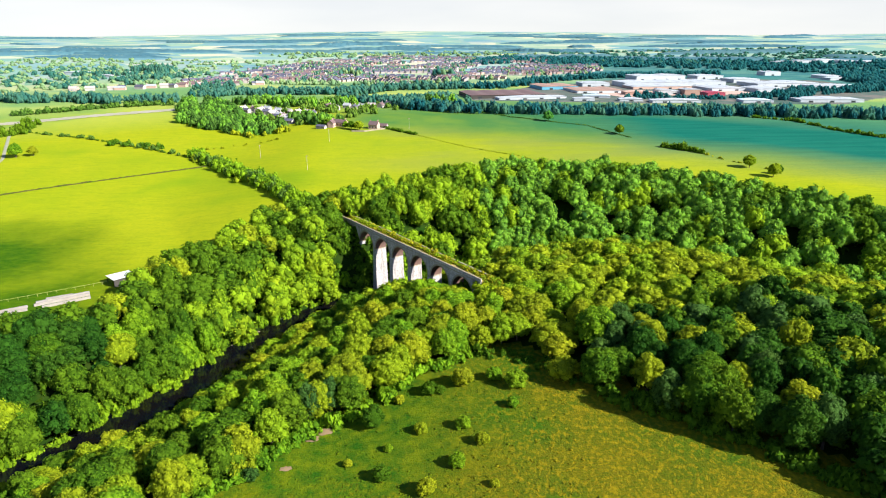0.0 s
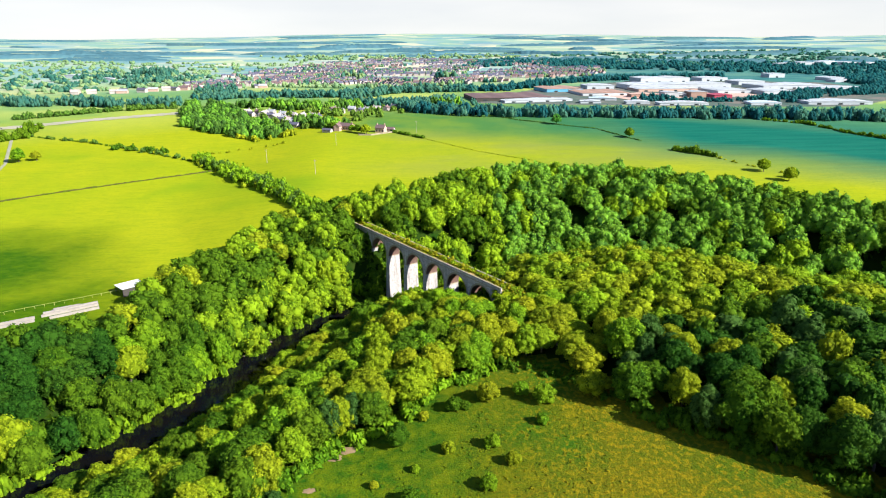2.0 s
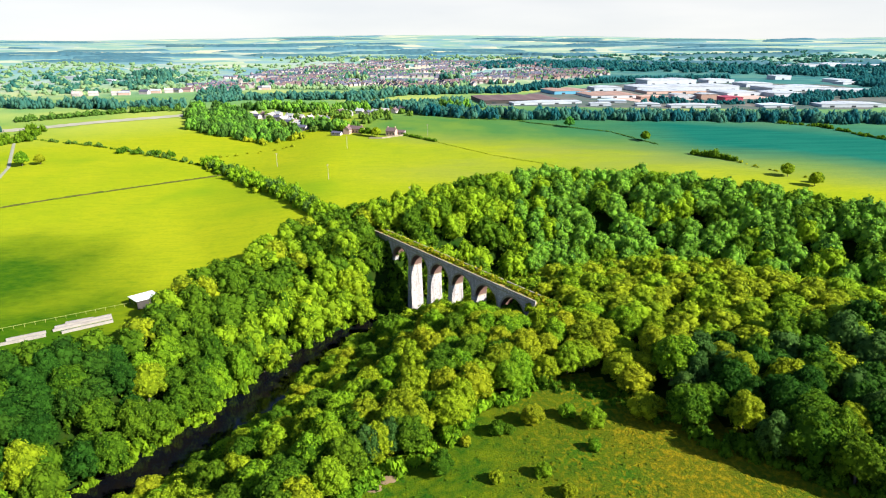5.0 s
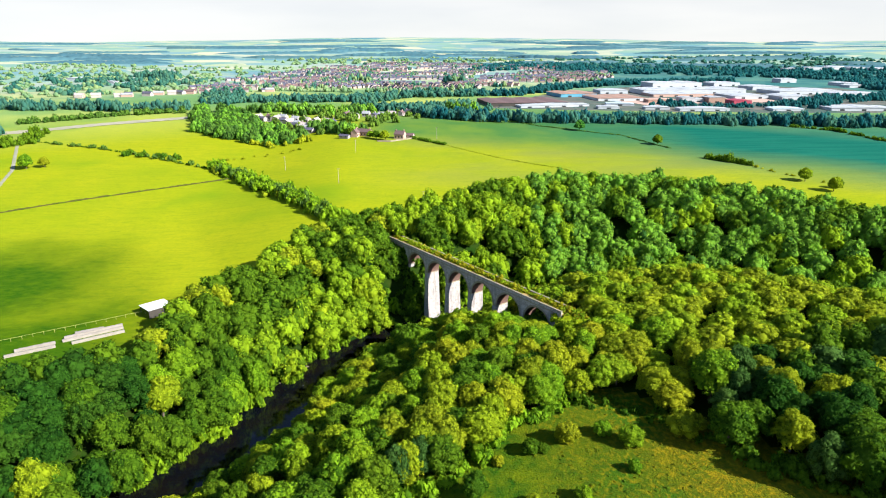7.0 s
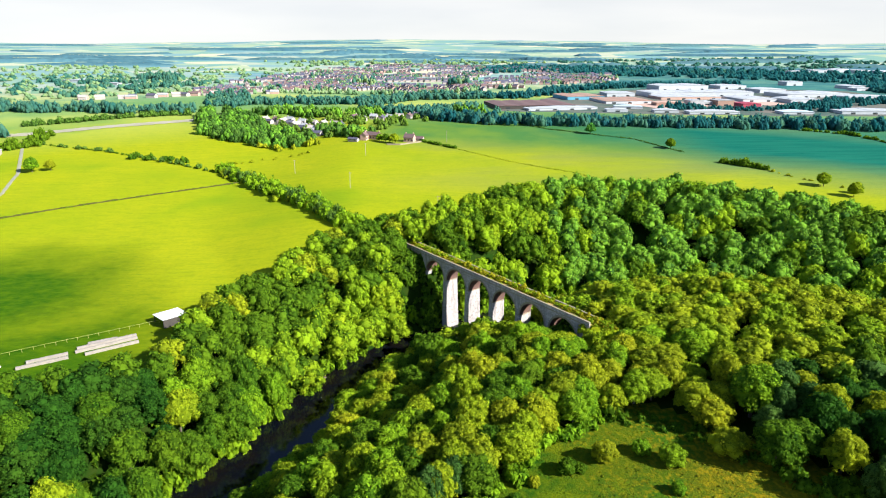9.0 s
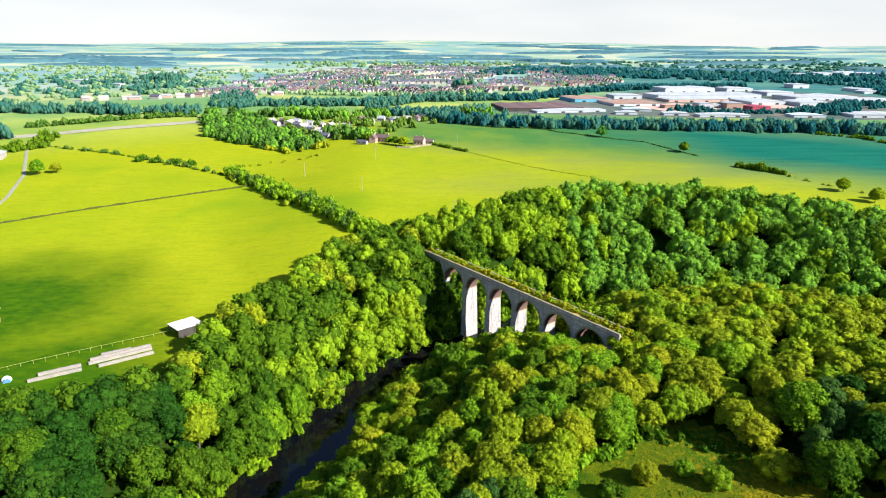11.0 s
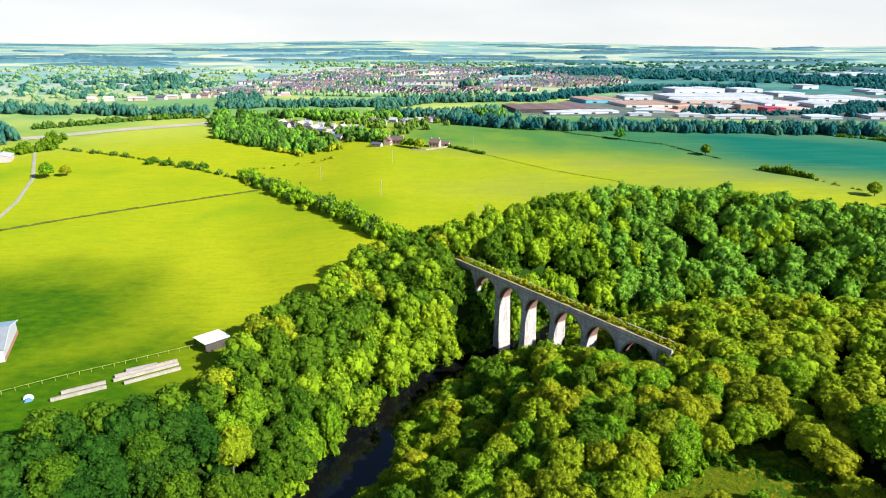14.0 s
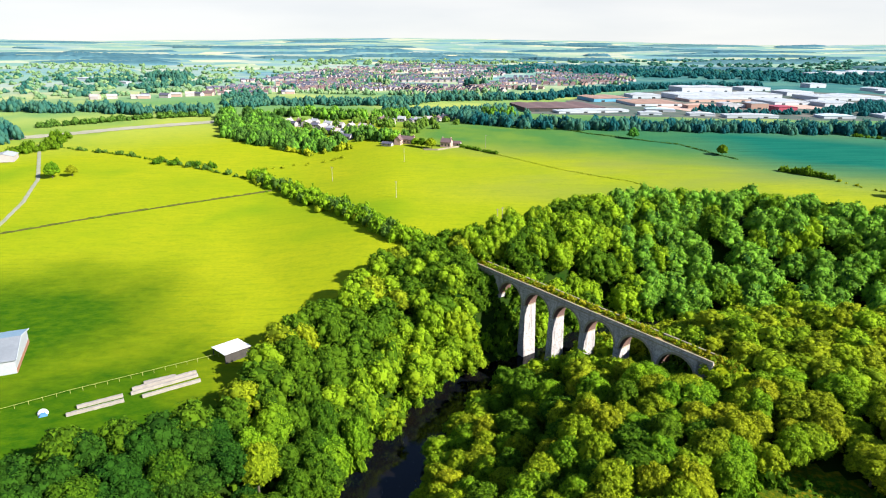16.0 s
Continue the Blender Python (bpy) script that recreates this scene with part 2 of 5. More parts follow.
def plain(name, a, b, scale, rough=0.85, relief=0.02, fine=None, metal=0.0, vary=0.0, spec=0.3):
    """Two tones mixed at a coarse and a fine scale, with relief."""
    n = Nodes(name, rough, metal, spec)
    tone = n.mix(n.remap(n.noise(scale, 4, 0.6), 0.35, 0.68), a, b)
    grain = n.noise(fine or scale * 9, 4, 0.65)
    tone = n.mix(n.remap(grain, 0.3, 0.75, 0.0, 0.5), tone, tuple(c * 0.62 for c in a))
    if vary:
        tone = n.mix(n.remap(n.each(), 0, 1, 0, vary), tone, tuple(c * 0.55 for c in b))
        tone = n.mix(n.remap(n.island(), 0, 1, 0, vary), tone, tuple(min(1, c * 1.25) for c in a))
    if relief:
        n.bump(grain, relief, 0.5)
    return n.colour(tone)


def stone_material():
    """Coursed squared stone, weathered, with damp streaks."""
    n = Nodes("viaduct_stone", 0.95, 0, 0.1)
    tex = n.tree.nodes.new("ShaderNodeTexBrick")
    for key, value in (("Scale", 1.0), ("Mortar Size", 0.03), ("Brick Width", 0.95), ("Row Height", 0.42)):
        tex.inputs[key].default_value = value
    tex.inputs["Color1"].default_value = (0.50, 0.45, 0.42, 1)
    tex.inputs["Color2"].default_value = (0.36, 0.32, 0.31, 1)
    tex.inputs["Mortar"].default_value = (0.23, 0.215, 0.20, 1)
    uv = n.tree.nodes.new("ShaderNodeCombineXYZ")
    parts = n.tree.nodes.new("ShaderNodeSeparateXYZ")
    n.link(n.place, parts.inputs[0])
    n.link(n.maths("ADD", n.maths("MULTIPLY", parts.outputs[0], 1.3), parts.outputs[1]), uv.inputs[0])
    n.link(parts.outputs[2], uv.inputs[1])
    n.link(uv.outputs[0], tex.inputs["Vector"])
    tone = n.mix(n.remap(n.noise(0.35, 5, 0.65, stretch=((1, 1, 0.35), 0)), 0.4, 0.68), tex.outputs["Color"], (0.265, 0.25, 0.255))
    tone = n.mix(n.remap(n.noise(0.8, 5, 0.7), 0.5, 0.75, 0, 0.5), tone, (0.56, 0.50, 0.46))
    # damp streaks run down from the springing, lichen and soot in patches
    tone = n.mix(n.remap(n.noise(0.55, 6, 0.7, stretch=((1.6, 1.6, 0.16), 0)), 0.50, 0.66, 0, 0.75), tone, (0.165, 0.145, 0.140))
    tone = n.mix(n.remap(n.noise(1.3, 5, 0.75), 0.50, 0.62, 0, 0.75), tone, (0.170, 0.150, 0.145))
    n.bump(tex.outputs["Fac"], 0.05, -0.5)
    return n.colour(tone)


GRASS = grass_material()
MEADOW = meadow_material()
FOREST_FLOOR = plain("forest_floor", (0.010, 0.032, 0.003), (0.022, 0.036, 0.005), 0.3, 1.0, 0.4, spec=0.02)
STONE = stone_material()
BRICK_RED = plain("soffit_brick", (0.160, 0.085, 0.065), (0.110, 0.070, 0.060), 0.7, 0.9, 0.03)
COPING = plain("coping_stone", (0.310, 0.260, 0.185), (0.190, 0.165, 0.110), 0.5, 0.95, 0.03, 2.5, spec=0.05)
BALLAST = plain("trackbed_soil", (0.400, 0.230, 0.090), (0.250, 0.235, 0.025), 0.3, 0.95, 0.05)
BARK = plain("bark", (0.120, 0.095, 0.070), (0.080, 0.065, 0.050), 1.5, 0.95, 0.03)
EARTH = plain("bare_earth", (0.240, 0.155, 0.085), (0.180, 0.130, 0.070), 0.8, 0.95, 0.05)
GRAVEL = plain("gravel_track", (0.280, 0.265, 0.210), (0.210, 0.220, 0.120), 0.25, 0.95, 0.04)
CONCRETE = plain("pale_road", (0.340, 0.310, 0.245), (0.260, 0.255, 0.165), 0.05, 0.95, 0.03, 0.6, spec=0.05)
DRY_STONE = plain("dry_stone", (0.045, 0.052, 0.006), (0.065, 0.062, 0.012), 0.5, 0.95, 0.1)
WHITE_ROOF = plain("white_sheet_roof", (0.430, 0.455, 0.480), (0.320, 0.345, 0.375), 0.12, 0.6, 0.0, vary=0.2, spec=0.2)
BLUE_ROOF = plain("pale_blue_sheet", (0.470, 0.560, 0.620), (0.380, 0.460, 0.520), 0.3, 0.5, 0.0)
GREY_ROOF = plain("grey_sheet", (0.360, 0.370, 0.380), (0.270, 0.280, 0.300), 0.2, 0.6, 0.0, vary=0.2)
RUST = plain("rust_red_sheet", (0.300, 0.140, 0.080), (0.230, 0.120, 0.080), 0.5, 0.8, 0.0)
RED_CLAD = plain("red_cladding", (0.340, 0.045, 0.075), (0.270, 0.040, 0.065), 0.2, 0.6, 0.0)
BLUE_CLAD = plain("blue_cladding", (0.090, 0.300, 0.420), (0.080, 0.250, 0.360), 0.2, 0.6, 0.0)
BROWN_CLAD = plain("brown_cladding", (0.330, 0.200, 0.150), (0.270, 0.170, 0.130), 0.1, 0.7, 0.0)
CREAM_WALL = plain("harled_wall", (0.400, 0.350, 0.325), (0.310, 0.270, 0.260), 0.3, 0.9, 0.0, vary=0.3, spec=0.1)
PINK_WALL = plain("sandstone_wall", (0.470, 0.310, 0.250), (0.390, 0.260, 0.210), 0.5, 0.9, 0.0, vary=0.2)
TILE_ROOF = plain("clay_tile_roof", (0.165, 0.105, 0.100), (0.110, 0.085, 0.095), 0.2, 0.9, 0.0, vary=0.5, spec=0.05)
SLATE_ROOF = plain("slate_roof", (0.070, 0.075, 0.110), (0.120, 0.110, 0.150), 0.2, 0.85, 0.0, vary=0.4, spec=0.05)
DARK_GLASS = plain("window_dark", (0.030, 0.035, 0.040), (0.050, 0.055, 0.060), 0.5, 0.15, 0.0, spec=0.5)
TIMBER = plain("weathered_timber", (0.210, 0.180, 0.130), (0.150, 0.130, 0.100), 2.0, 0.9, 0.01)
DARK_TIMBER = plain("dark_timber", (0.060, 0.052, 0.045), (0.040, 0.036, 0.032), 1.0, 0.9, 0.01)
BALE_WRAP = plain("pale_straw_bale", (0.330, 0.290, 0.250), (0.260, 0.225, 0.195), 0.6, 0.6, 0.02, vary=0.35)
TAPE = plain("pale_rail", (0.330, 0.330, 0.090), (0.260, 0.270, 0.070), 1.0, 0.7, 0.0)
ESTATE = plain("estate_ground", (0.060, 0.100, 0.085), (0.180, 0.150, 0.130), 0.03, 0.95, 0.0, 0.2, spec=0.03)
ROCK = plain("river_rock", (0.170, 0.140, 0.100), (0.110, 0.092, 0.070), 0.8, 0.9, 0.03, vary=0.3, spec=0.1)
BARN_GREY = plain("barn_sheet", (0.215, 0.230, 0.250), (0.165, 0.180, 0.200), 0.2, 0.6, 0.0)
# sheet of the barn's far slope, sky reflection put into its blue
BARN_SKY_SHEEN = plain("barn_sky_sheen", (0.210, 0.310, 0.400), (0.170, 0.260, 0.340), 0.3, 0.6, 0.0)
TENT_BLUE = plain("blue_canvas", (0.080, 0.220, 0.420), (0.070, 0.180, 0.340), 1.0, 0.7, 0.0)
TENT_WHITE = plain("white_canvas", (0.740, 0.740, 0.720), (0.640, 0.640, 0.630), 1.0, 0.7, 0.0)


def water_material():
    n = Nodes("river_water", 0.12, 0, 0.2)
    tone = n.mix(n.remap(n.noise(0.12, 3), 0.4, 0.7), (0.002, 0.003, 0.005), (0.005, 0.004, 0.003))
    foam = n.remap(n.noise(0.9, 6, 0.75, stretch=((1.0, 0.45, 1.0), -60)), 0.66, 0.72)
    reach = n.remap(n.noise(0.03, 2), 0.56, 0.62)
    white = n.maths("MULTIPLY", foam, reach)
    tone = n.mix(white, tone, (0.62, 0.64, 0.64))
    n.link(n.remap(white, 0, 1, 0.06, 0.8), n.bsdf.inputs["Roughness"])
    n.bump(n.noise(1.4, 5, 0.65), 0.05, 0.2)
    return n.colour(tone)


RIVER_WATER = water_material()


# ---- mesh helpers ----
def mesh_of(name, verts, faces, materials, index=None, soft=False):
    me = bpy.data.meshes.new(name)
    me.from_pydata(verts, [], faces)
    for m in materials:
        me.materials.append(m)
    if index is not None:
        me.polygons.foreach_set("material_index", np.asarray(index, np.int32))
    if soft:
        me.polygons.foreach_set("use_smooth", np.ones(len(me.polygons), bool))
    me.update()
    return me


def part(name, bm, material, parent=None, label=""):
    """One mesh object from a bmesh or a mesh, under its thing."""
    if isinstance(bm, bpy.types.Mesh):
        me = bm
    else:
        me = bpy.data.meshes.new(name)
        bm.to_mesh(me)
        bm.free()
        me.materials.append(material)
    ob = new(name, me)
    ob.parent = parent
    if label:
        ob["label"] = label
    return ob


def box(bm, x0, y0, z0, x1, y1, z1, bevel=0.0):
    made = bmesh.ops.create_cube(bm, size=1)["verts"]
    for v in made:
        v.co = Vector((x0 + (v.co.x + 0.5) * (x1 - x0), y0 + (v.co.y + 0.5) * (y1 - y0), z0 + (v.co.z + 0.5) * (z1 - z0)))
    if bevel:
        edges = list({e for v in made for e in v.link_edges})
        bmesh.ops.bevel(bm, geom=edges, offset=bevel, segments=1, affect="EDGES")
    return bm


def boxed(*args, bevel=0.0):
    return box(bmesh.new(), *args, bevel=bevel)


def prism(profile, y0, y1):
    """A closed x-z outline drawn out from y0 to y1."""
    bm = bmesh.new()
    a = [bm.verts.new((x, y0, z)) for x, z in profile]
    b = [bm.verts.new((x, y1, z)) for x, z in profile]
    bm.faces.new(a)
    bm.faces.new(list(reversed(b)))
    for i in range(len(a)):
        j = (i + 1) % len(a)
        bm.faces.new((a[j], a[i], b[i], b[j]))
    bmesh.ops.recalc_face_normals(bm, faces=bm.faces)
    return bm


def thing(name, m, label, category, group=""):
    ob = new(name)
    ob.matrix_world = m
    return tagged(ob, label, category, group)


# ---- lie of the land ----
RIVER = [(-300, 30), (-200, 75), (-135, 112), (-97, 145), (-78, 167), (-65, 189), (-56, 208), (-45, 229), (-34, 245),
         (-25, 254), (-15, 260), (-5, 266), (8, 276), (25, 286), (55, 291), (90, 288), (124, 276), (150, 257), (180, 232), (218, 207),
         (270, 188), (360, 172)]
WATER = -20.0


def smooth(a):
    a = np.clip(a, 0.0, 1.0)
    return a * a * (3 - 2 * a)


def river_distance(x, y):
    """Distance from the river's middle line, and which side: +1 north bank, -1 south bank."""
    best = np.full(np.shape(x), 1e9)
    side = np.ones(np.shape(x))
    for (ax, ay), (bx, by) in zip(RIVER, RIVER[1:]):
        dx, dy = bx - ax, by - ay
        k = np.clip(((x - ax) * dx + (y - ay) * dy) / (dx * dx + dy * dy), 0, 1)
        d = np.hypot(x - ax - k * dx, y - ay - k * dy)
        s = np.where(dx * (y - ay) - dy * (x - ax) > 0, 1.0, -1.0)
        side = np.where(d < best - 1e-6, s, side)
        best = np.minimum(best, d)
    return best, side


def plateau(x, y):
    north = 0.060 * (y - 215) - 7.5 * smooth((-55 - x) / 85)
    north = np.where(north > 0, north, 0.15 * north)
    north = np.clip(north, -3, 21.5)
    south = np.clip(-2.2 + 0.1 * (x - 10) + 0.05 * np.clip(y - 160, 0, 200), -4.5, 9)
    return north, south


def land(x, y):
    """Height of the ground."""
    x, y = np.asarray(x, float), np.asarray(y, float)
    d, side = river_distance(x, y)
    north, south = plateau(x, y)
    top = np.where(side > 0, north, south)
    reach = np.where(side > 0, 43 - 17 * smooth((x + 60) / 25) + 32 * smooth((x - 0) / 50), 64.0)
    z = (WATER - 1.2) + (top - WATER + 1.2) * smooth((d - 6.5) / (reach - 6.5)) ** 0.85
    r = np.hypot(x, y)
    far = np.interp(r, [0, 650, 1500, 2100, 2700, 3600, 4500, 4900], [0, 0, 0, 15, 34, 66, 94, 94])
    far = far * (1 + 0.18 * np.cos(x * 0.0013 - 0.15) * smooth((r - 2400) / 1500) - 0.10 * smooth((r - 2400) / 1500))
    far = far + 5 * np.sin(x * 0.0031 + 0.4) * np.sin(r * 0.0062) * smooth((r - 1900) / 900)
    return z + far


def ground_z(x, y):
    return float(land(x, y))


def inside(poly, x, y):
    x, y = np.asarray(x, float), np.asarray(y, float)
    hit = np.zeros(x.shape, bool)
    for (ax, ay), (bx, by) in zip(poly, poly[1:] + poly[:1]):
        cross = (ay > y) != (by > y)
        hit ^= cross & (x < (bx - ax) * (y - ay) / (by - ay + 1e-12) + ax)
    return hit


MEADOW_EDGE = [(23, 174), (40, 167), (53, 151), (62, 139), (77, 126), (86, 114), (95, 100), (112, 75), (135, 40), (150, -80),
               (-150, -80), (-98, 48), (-73, 78), (-53, 103), (-40, 118), (-30, 128), (-22, 138), (-9, 150), (5, 163)]
WOOD_EDGE = [(-420, -20), (-320, 62), (-230, 102), (-182, 143), (-148, 168), (-127, 181), (-111, 193), (-101, 203), (-95, 224), (-87, 246), (-77, 268),
             (-58, 298), (-40, 312), (-24, 314), (2, 335), (22, 345), (44, 355), (64, 361), (90, 356), (114, 360), (142, 342),
             (162, 327), (176, 315), (194, 298), (206, 284), (228, 272), (270, 262), (330, 256), (330, -60), (-420, -60)]


def in_wood(x, y):
    d, side = river_distance(np.asarray(x, float), np.asarray(y, float))
    return inside(WOOD_EDGE, x, y) & ~inside(MEADOW_EDGE, x, y)


def axis_steps(lo, fine_lo, fine_hi, hi, step):
    """Even steps in the middle, widening outwards."""
    mid = list(np.arange(fine_lo, fine_hi + 0.1, step))
    out, s, v = [], step, fine_hi
    while v < hi:
        s *= 1.11
        v += s
        out.append(min(v, hi))
    low, s, v = [], step, fine_lo
    while v > lo:
        s *= 1.11
        v -= s
        low.append(max(v, lo))
    return np.array(low[::-1] + mid + out)


def build_ground():
    xs = axis_steps(-3600, -330, 330, 3600, 3.0)
    ys = axis_steps(-900, 60, 560, 4850, 3.0)
    gx, gy = np.meshgrid(xs, ys)
    z = land(gx, gy)
    for k, h in ((0.05, 0.5), (0.013, 1.2)):
        z = z + h * 0.3 * np.sin(gx * k * 1.3 + 1.7 * np.sin(gy * k)) * np.cos(gy * k * 1.1 + 0.6)
    verts = np.stack([gx, gy, z], -1).reshape(-1, 3)
    nx, ny = len(xs), len(ys)
    i = (np.arange(ny - 1)[:, None] * nx + np.arange(nx - 1)[None]).ravel()
    faces = np.stack([i, i + 1, i + nx + 1, i + nx], 1)
    centre = verts[faces].mean(1)
    slot = np.zeros(len(faces), int)
    deep = np.ones(len(faces), bool)
    meadow = np.zeros(len(faces), bool)
    for ox, oy in ((0, 0), (3, 0), (-3, 0), (0, 3), (0, -3)):
        deep &= in_wood(centre[:, 0] + ox, centre[:, 1] + oy)
        meadow |= inside(MEADOW_EDGE, centre[:, 0] + ox * 3, centre[:, 1] + oy * 3)
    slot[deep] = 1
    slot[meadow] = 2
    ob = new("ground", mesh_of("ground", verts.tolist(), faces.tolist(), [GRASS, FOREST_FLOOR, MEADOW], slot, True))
    tagged(ob, "rolling farmland with bright pasture and wooded river gorge", "ground", kind="structure")


def lift(x, y, up=0.3):
    """A place on the ground, with its small swells."""
    z = land(x, y)
    for k, h in ((0.05, 0.5), (0.013, 1.2)):
        z = z + h * 0.3 * np.sin(x * k * 1.3 + 1.7 * np.sin(y * k)) * np.cos(y * k * 1.1 + 0.6)
    return float(z) + up


def ribbon(name, line, width, material, up, label, category):
    """A strip of made ground laid along a line."""
    pts = []
    for (ax, ay), (bx, by) in zip(line, line[1:]):
        n = max(2, int(math.hypot(bx - ax, by - ay) / 3))
        pts += [(ax + (bx - ax) * i / n, ay + (by - ay) * i / n) for i in range(n)]
    pts.append(line[-1])
    verts, faces = [], []
    for i, (x, y) in enumerate(pts):
        a, b = pts[max(i - 1, 0)], pts[min(i + 1, len(pts) - 1)]
        dx, dy = b[0] - a[0], b[1] - a[1]
        ln = math.hypot(dx, dy) or 1
        w = width * (0.5 + 0.06 * math.sin(i * 1.7))
        for s in (-1, 0, 1):
            px, py = x - dy / ln * w * s, y + dx / ln * w * s
            verts.append((px, py, lift(px, py, up - 0.1 * abs(s))))
    for i in range(len(pts) - 1):
        for s in (0, 1):
            k = i * 3 + s
            faces.append((k, k + 3, k + 4, k + 1))
    ob = new(name, mesh_of(name, verts, faces, [material], soft=True))
    return tagged(ob, label, category, kind="structure")


def draped(name, poly, material, up, label, category, step=8.0):
    """A sheet over the ground inside a convex outline."""
    bm = bmesh.new()
    x0, x1 = min(p[0] for p in poly), max(p[0] for p in poly)
    y0, y1 = min(p[1] for p in poly), max(p[1] for p in poly)
    bmesh.ops.create_grid(bm, x_segments=int((x1 - x0) / step) + 2, y_segments=int((y1 - y0) / step) + 2, size=0.5)
    for v in bm.verts:
        v.co = Vector((x0 + (v.co.x + 0.5) * (x1 - x0), y0 + (v.co.y + 0.5) * (y1 - y0), 0))
    for (ax, ay), (bx, by) in zip(poly, poly[1:] + poly[:1]):
        bmesh.ops.bisect_plane(bm, geom=bm.verts[:] + bm.edges[:] + bm.faces[:], plane_co=(ax, ay, 0),
                               plane_no=(by - ay, ax - bx, 0), clear_outer=True)
    for v in bm.verts:
        v.co.z = lift(v.co.x, v.co.y, up - (0.5 if v.is_boundary else 0.0))
    bmesh.ops.recalc_face_normals(bm, faces=bm.faces)
    return tagged(part(name, bm, material), label, category, kind="structure")


build_ground()


def build_river():
    verts, faces = [], []
    pts = []
    for (ax, ay), (bx, by) in zip(RIVER, RIVER[1:]):
        n = max(2, int(math.hypot(bx - ax, by - ay) / 4))
        pts += [(ax + (bx - ax) * i / n, ay + (by - ay) * i / n) for i in range(n)]
    for i, (x, y) in enumerate(pts):
        a, b = pts[max(i - 1, 0)], pts[min(i + 1, len(pts) - 1)]
        dx, dy = b[0] - a[0], b[1] - a[1]
        ln = math.hypot(dx, dy)
        for s in (-15, -5, 5, 15):
            verts.append((x - dy / ln * s, y + dx / ln * s, WATER))
    for i in range(len(pts) - 1):
        for s in range(3):
            k = i * 4 + s
            faces.append((k, k + 4, k + 5, k + 1))
    ob = new("water", mesh_of("water", verts, faces, [RIVER_WATER], soft=True))
    tagged(ob, "dark peaty river with small white riffles", "river", kind="structure")


build_river()
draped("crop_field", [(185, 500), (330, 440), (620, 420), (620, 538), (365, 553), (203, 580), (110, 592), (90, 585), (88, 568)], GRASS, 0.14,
       "arable crop in broad drilled field, cloud shade in its cool green", "field")

# ---- trees ----
ICO = {}


def ico(level):
    if level not in ICO:
        bm = bmesh.new()
        bmesh.ops.create_icosphere(bm, subdivisions=level, radius=1)
        ICO[level] = (np.array([v.co[:] for v in bm.verts]), np.array([[v.index for v in f.verts] for f in bm.faces]))
        bm.free()
    return ICO[level]


def crown_shape(rng, radius, height, base, lobes, leaves, leaf, level=1, drop=0.0, ruffle=0.48):
    """A crown of overlapping clumps: a lumpy core to each, and loose leaf sprays over it. Returns vertices, triangles, quads."""
    verts, tris, quads, count = [], [], [], 0
    sv, sf = ico(level)
    bv, bf = ico(2 if lobes > 20 else 1)
    lump = 1 + 0.10 * np.sin(bv @ rng.normal(0, 3.0, 3) + rng.uniform(0, 6))[:, None]
    verts.append(np.array([0, 0, base + height * 0.5]) + bv * lump * np.array([radius * 0.70, radius * 0.70, height * 0.39]))
    tris.append(bf)
    count += len(bv)
    if leaves and lobes > 20:
        k = lobes * 5
        d = rng.normal(0, 1, (k, 3))
        d[:, 2] = np.abs(d[:, 2]) * 1.2 - 0.3
        d /= np.linalg.norm(d, axis=1)[:, None]
        at = np.array([0, 0, base + height * 0.5]) + d * np.array([radius * 0.70, radius * 0.70, height * 0.39]) * rng.uniform(0.98, 1.12, (k, 1))
        side = np.cross(d, rng.normal(0, 1, (k, 3)))
        side /= np.linalg.norm(side, axis=1)[:, None]
        fwd = np.cross(d, side) + d * rng.normal(0, 0.5, (k, 1))
        w = leaf * rng.uniform(0.8, 1.5, (k, 1))
        verts.append(np.stack([at - side * w * 0.5, at + side * w * 0.5 + d * w * 0.2, at + fwd * w * 0.8], 1).reshape(-1, 3))
        tris.append(np.arange(k * 3).reshape(-1, 3) + count)
        count += k * 3
    lean = rng.normal(0, 0.08, 2) * radius
    for i in range(lobes):
        up = 1 - 1.5 * (i + 0.5) / lobes
        turn = i * 2.39996 + rng.uniform(-0.35, 0.35)
        ring = math.sqrt(max(0.0, 1 - up * up))
        reach = rng.uniform(0.62, 0.84)
        c = np.array([math.cos(turn) * ring * radius * reach + lean[0], math.sin(turn) * ring * radius * reach + lean[1],
                      base + height * (0.5 + 0.40 * up * rng.uniform(0.82, 1.12))])
        size = radius * rng.choice([0.17, 0.24, 0.30, 0.40]) * rng.uniform(0.85, 1.15) * (24 / lobes) ** 0.33
        squash = np.array([1, 1, rng.uniform(0.75, 1.0)])
        lump = 1 + 0.14 * np.sin(sv @ rng.normal(0, 3.2, 3) + rng.uniform(0, 6))[:, None]
        verts.append(c + sv * size * 0.88 * squash * lump)
        tris.append(sf + count)
        count += len(sv)
        if leaves:
            d = rng.normal(0, 1, (leaves, 3))
            d += np.array([c[0], c[1], (c[2] - base - height * 0.45)]) / radius * 0.9
            d /= np.linalg.norm(d, axis=1)[:, None]
            at = c + d * size * squash * rng.uniform(0.84, 1.20, (leaves, 1))
            nrm = d + rng.normal(0, ruffle, (leaves, 3))
            nrm /= np.linalg.norm(nrm, axis=1)[:, None]
            side = np.cross(nrm, rng.normal(0, 1, (leaves, 3)))
            side /= np.linalg.norm(side, axis=1)[:, None]
            fwd = np.cross(nrm, side)
            w = leaf * rng.uniform(0.6, 1.25, (leaves, 1))
            spray = np.stack([at - side * w * 0.5, at + side * w * 0.5 + nrm * w * 0.12, at + fwd * w * 0.8], 1)
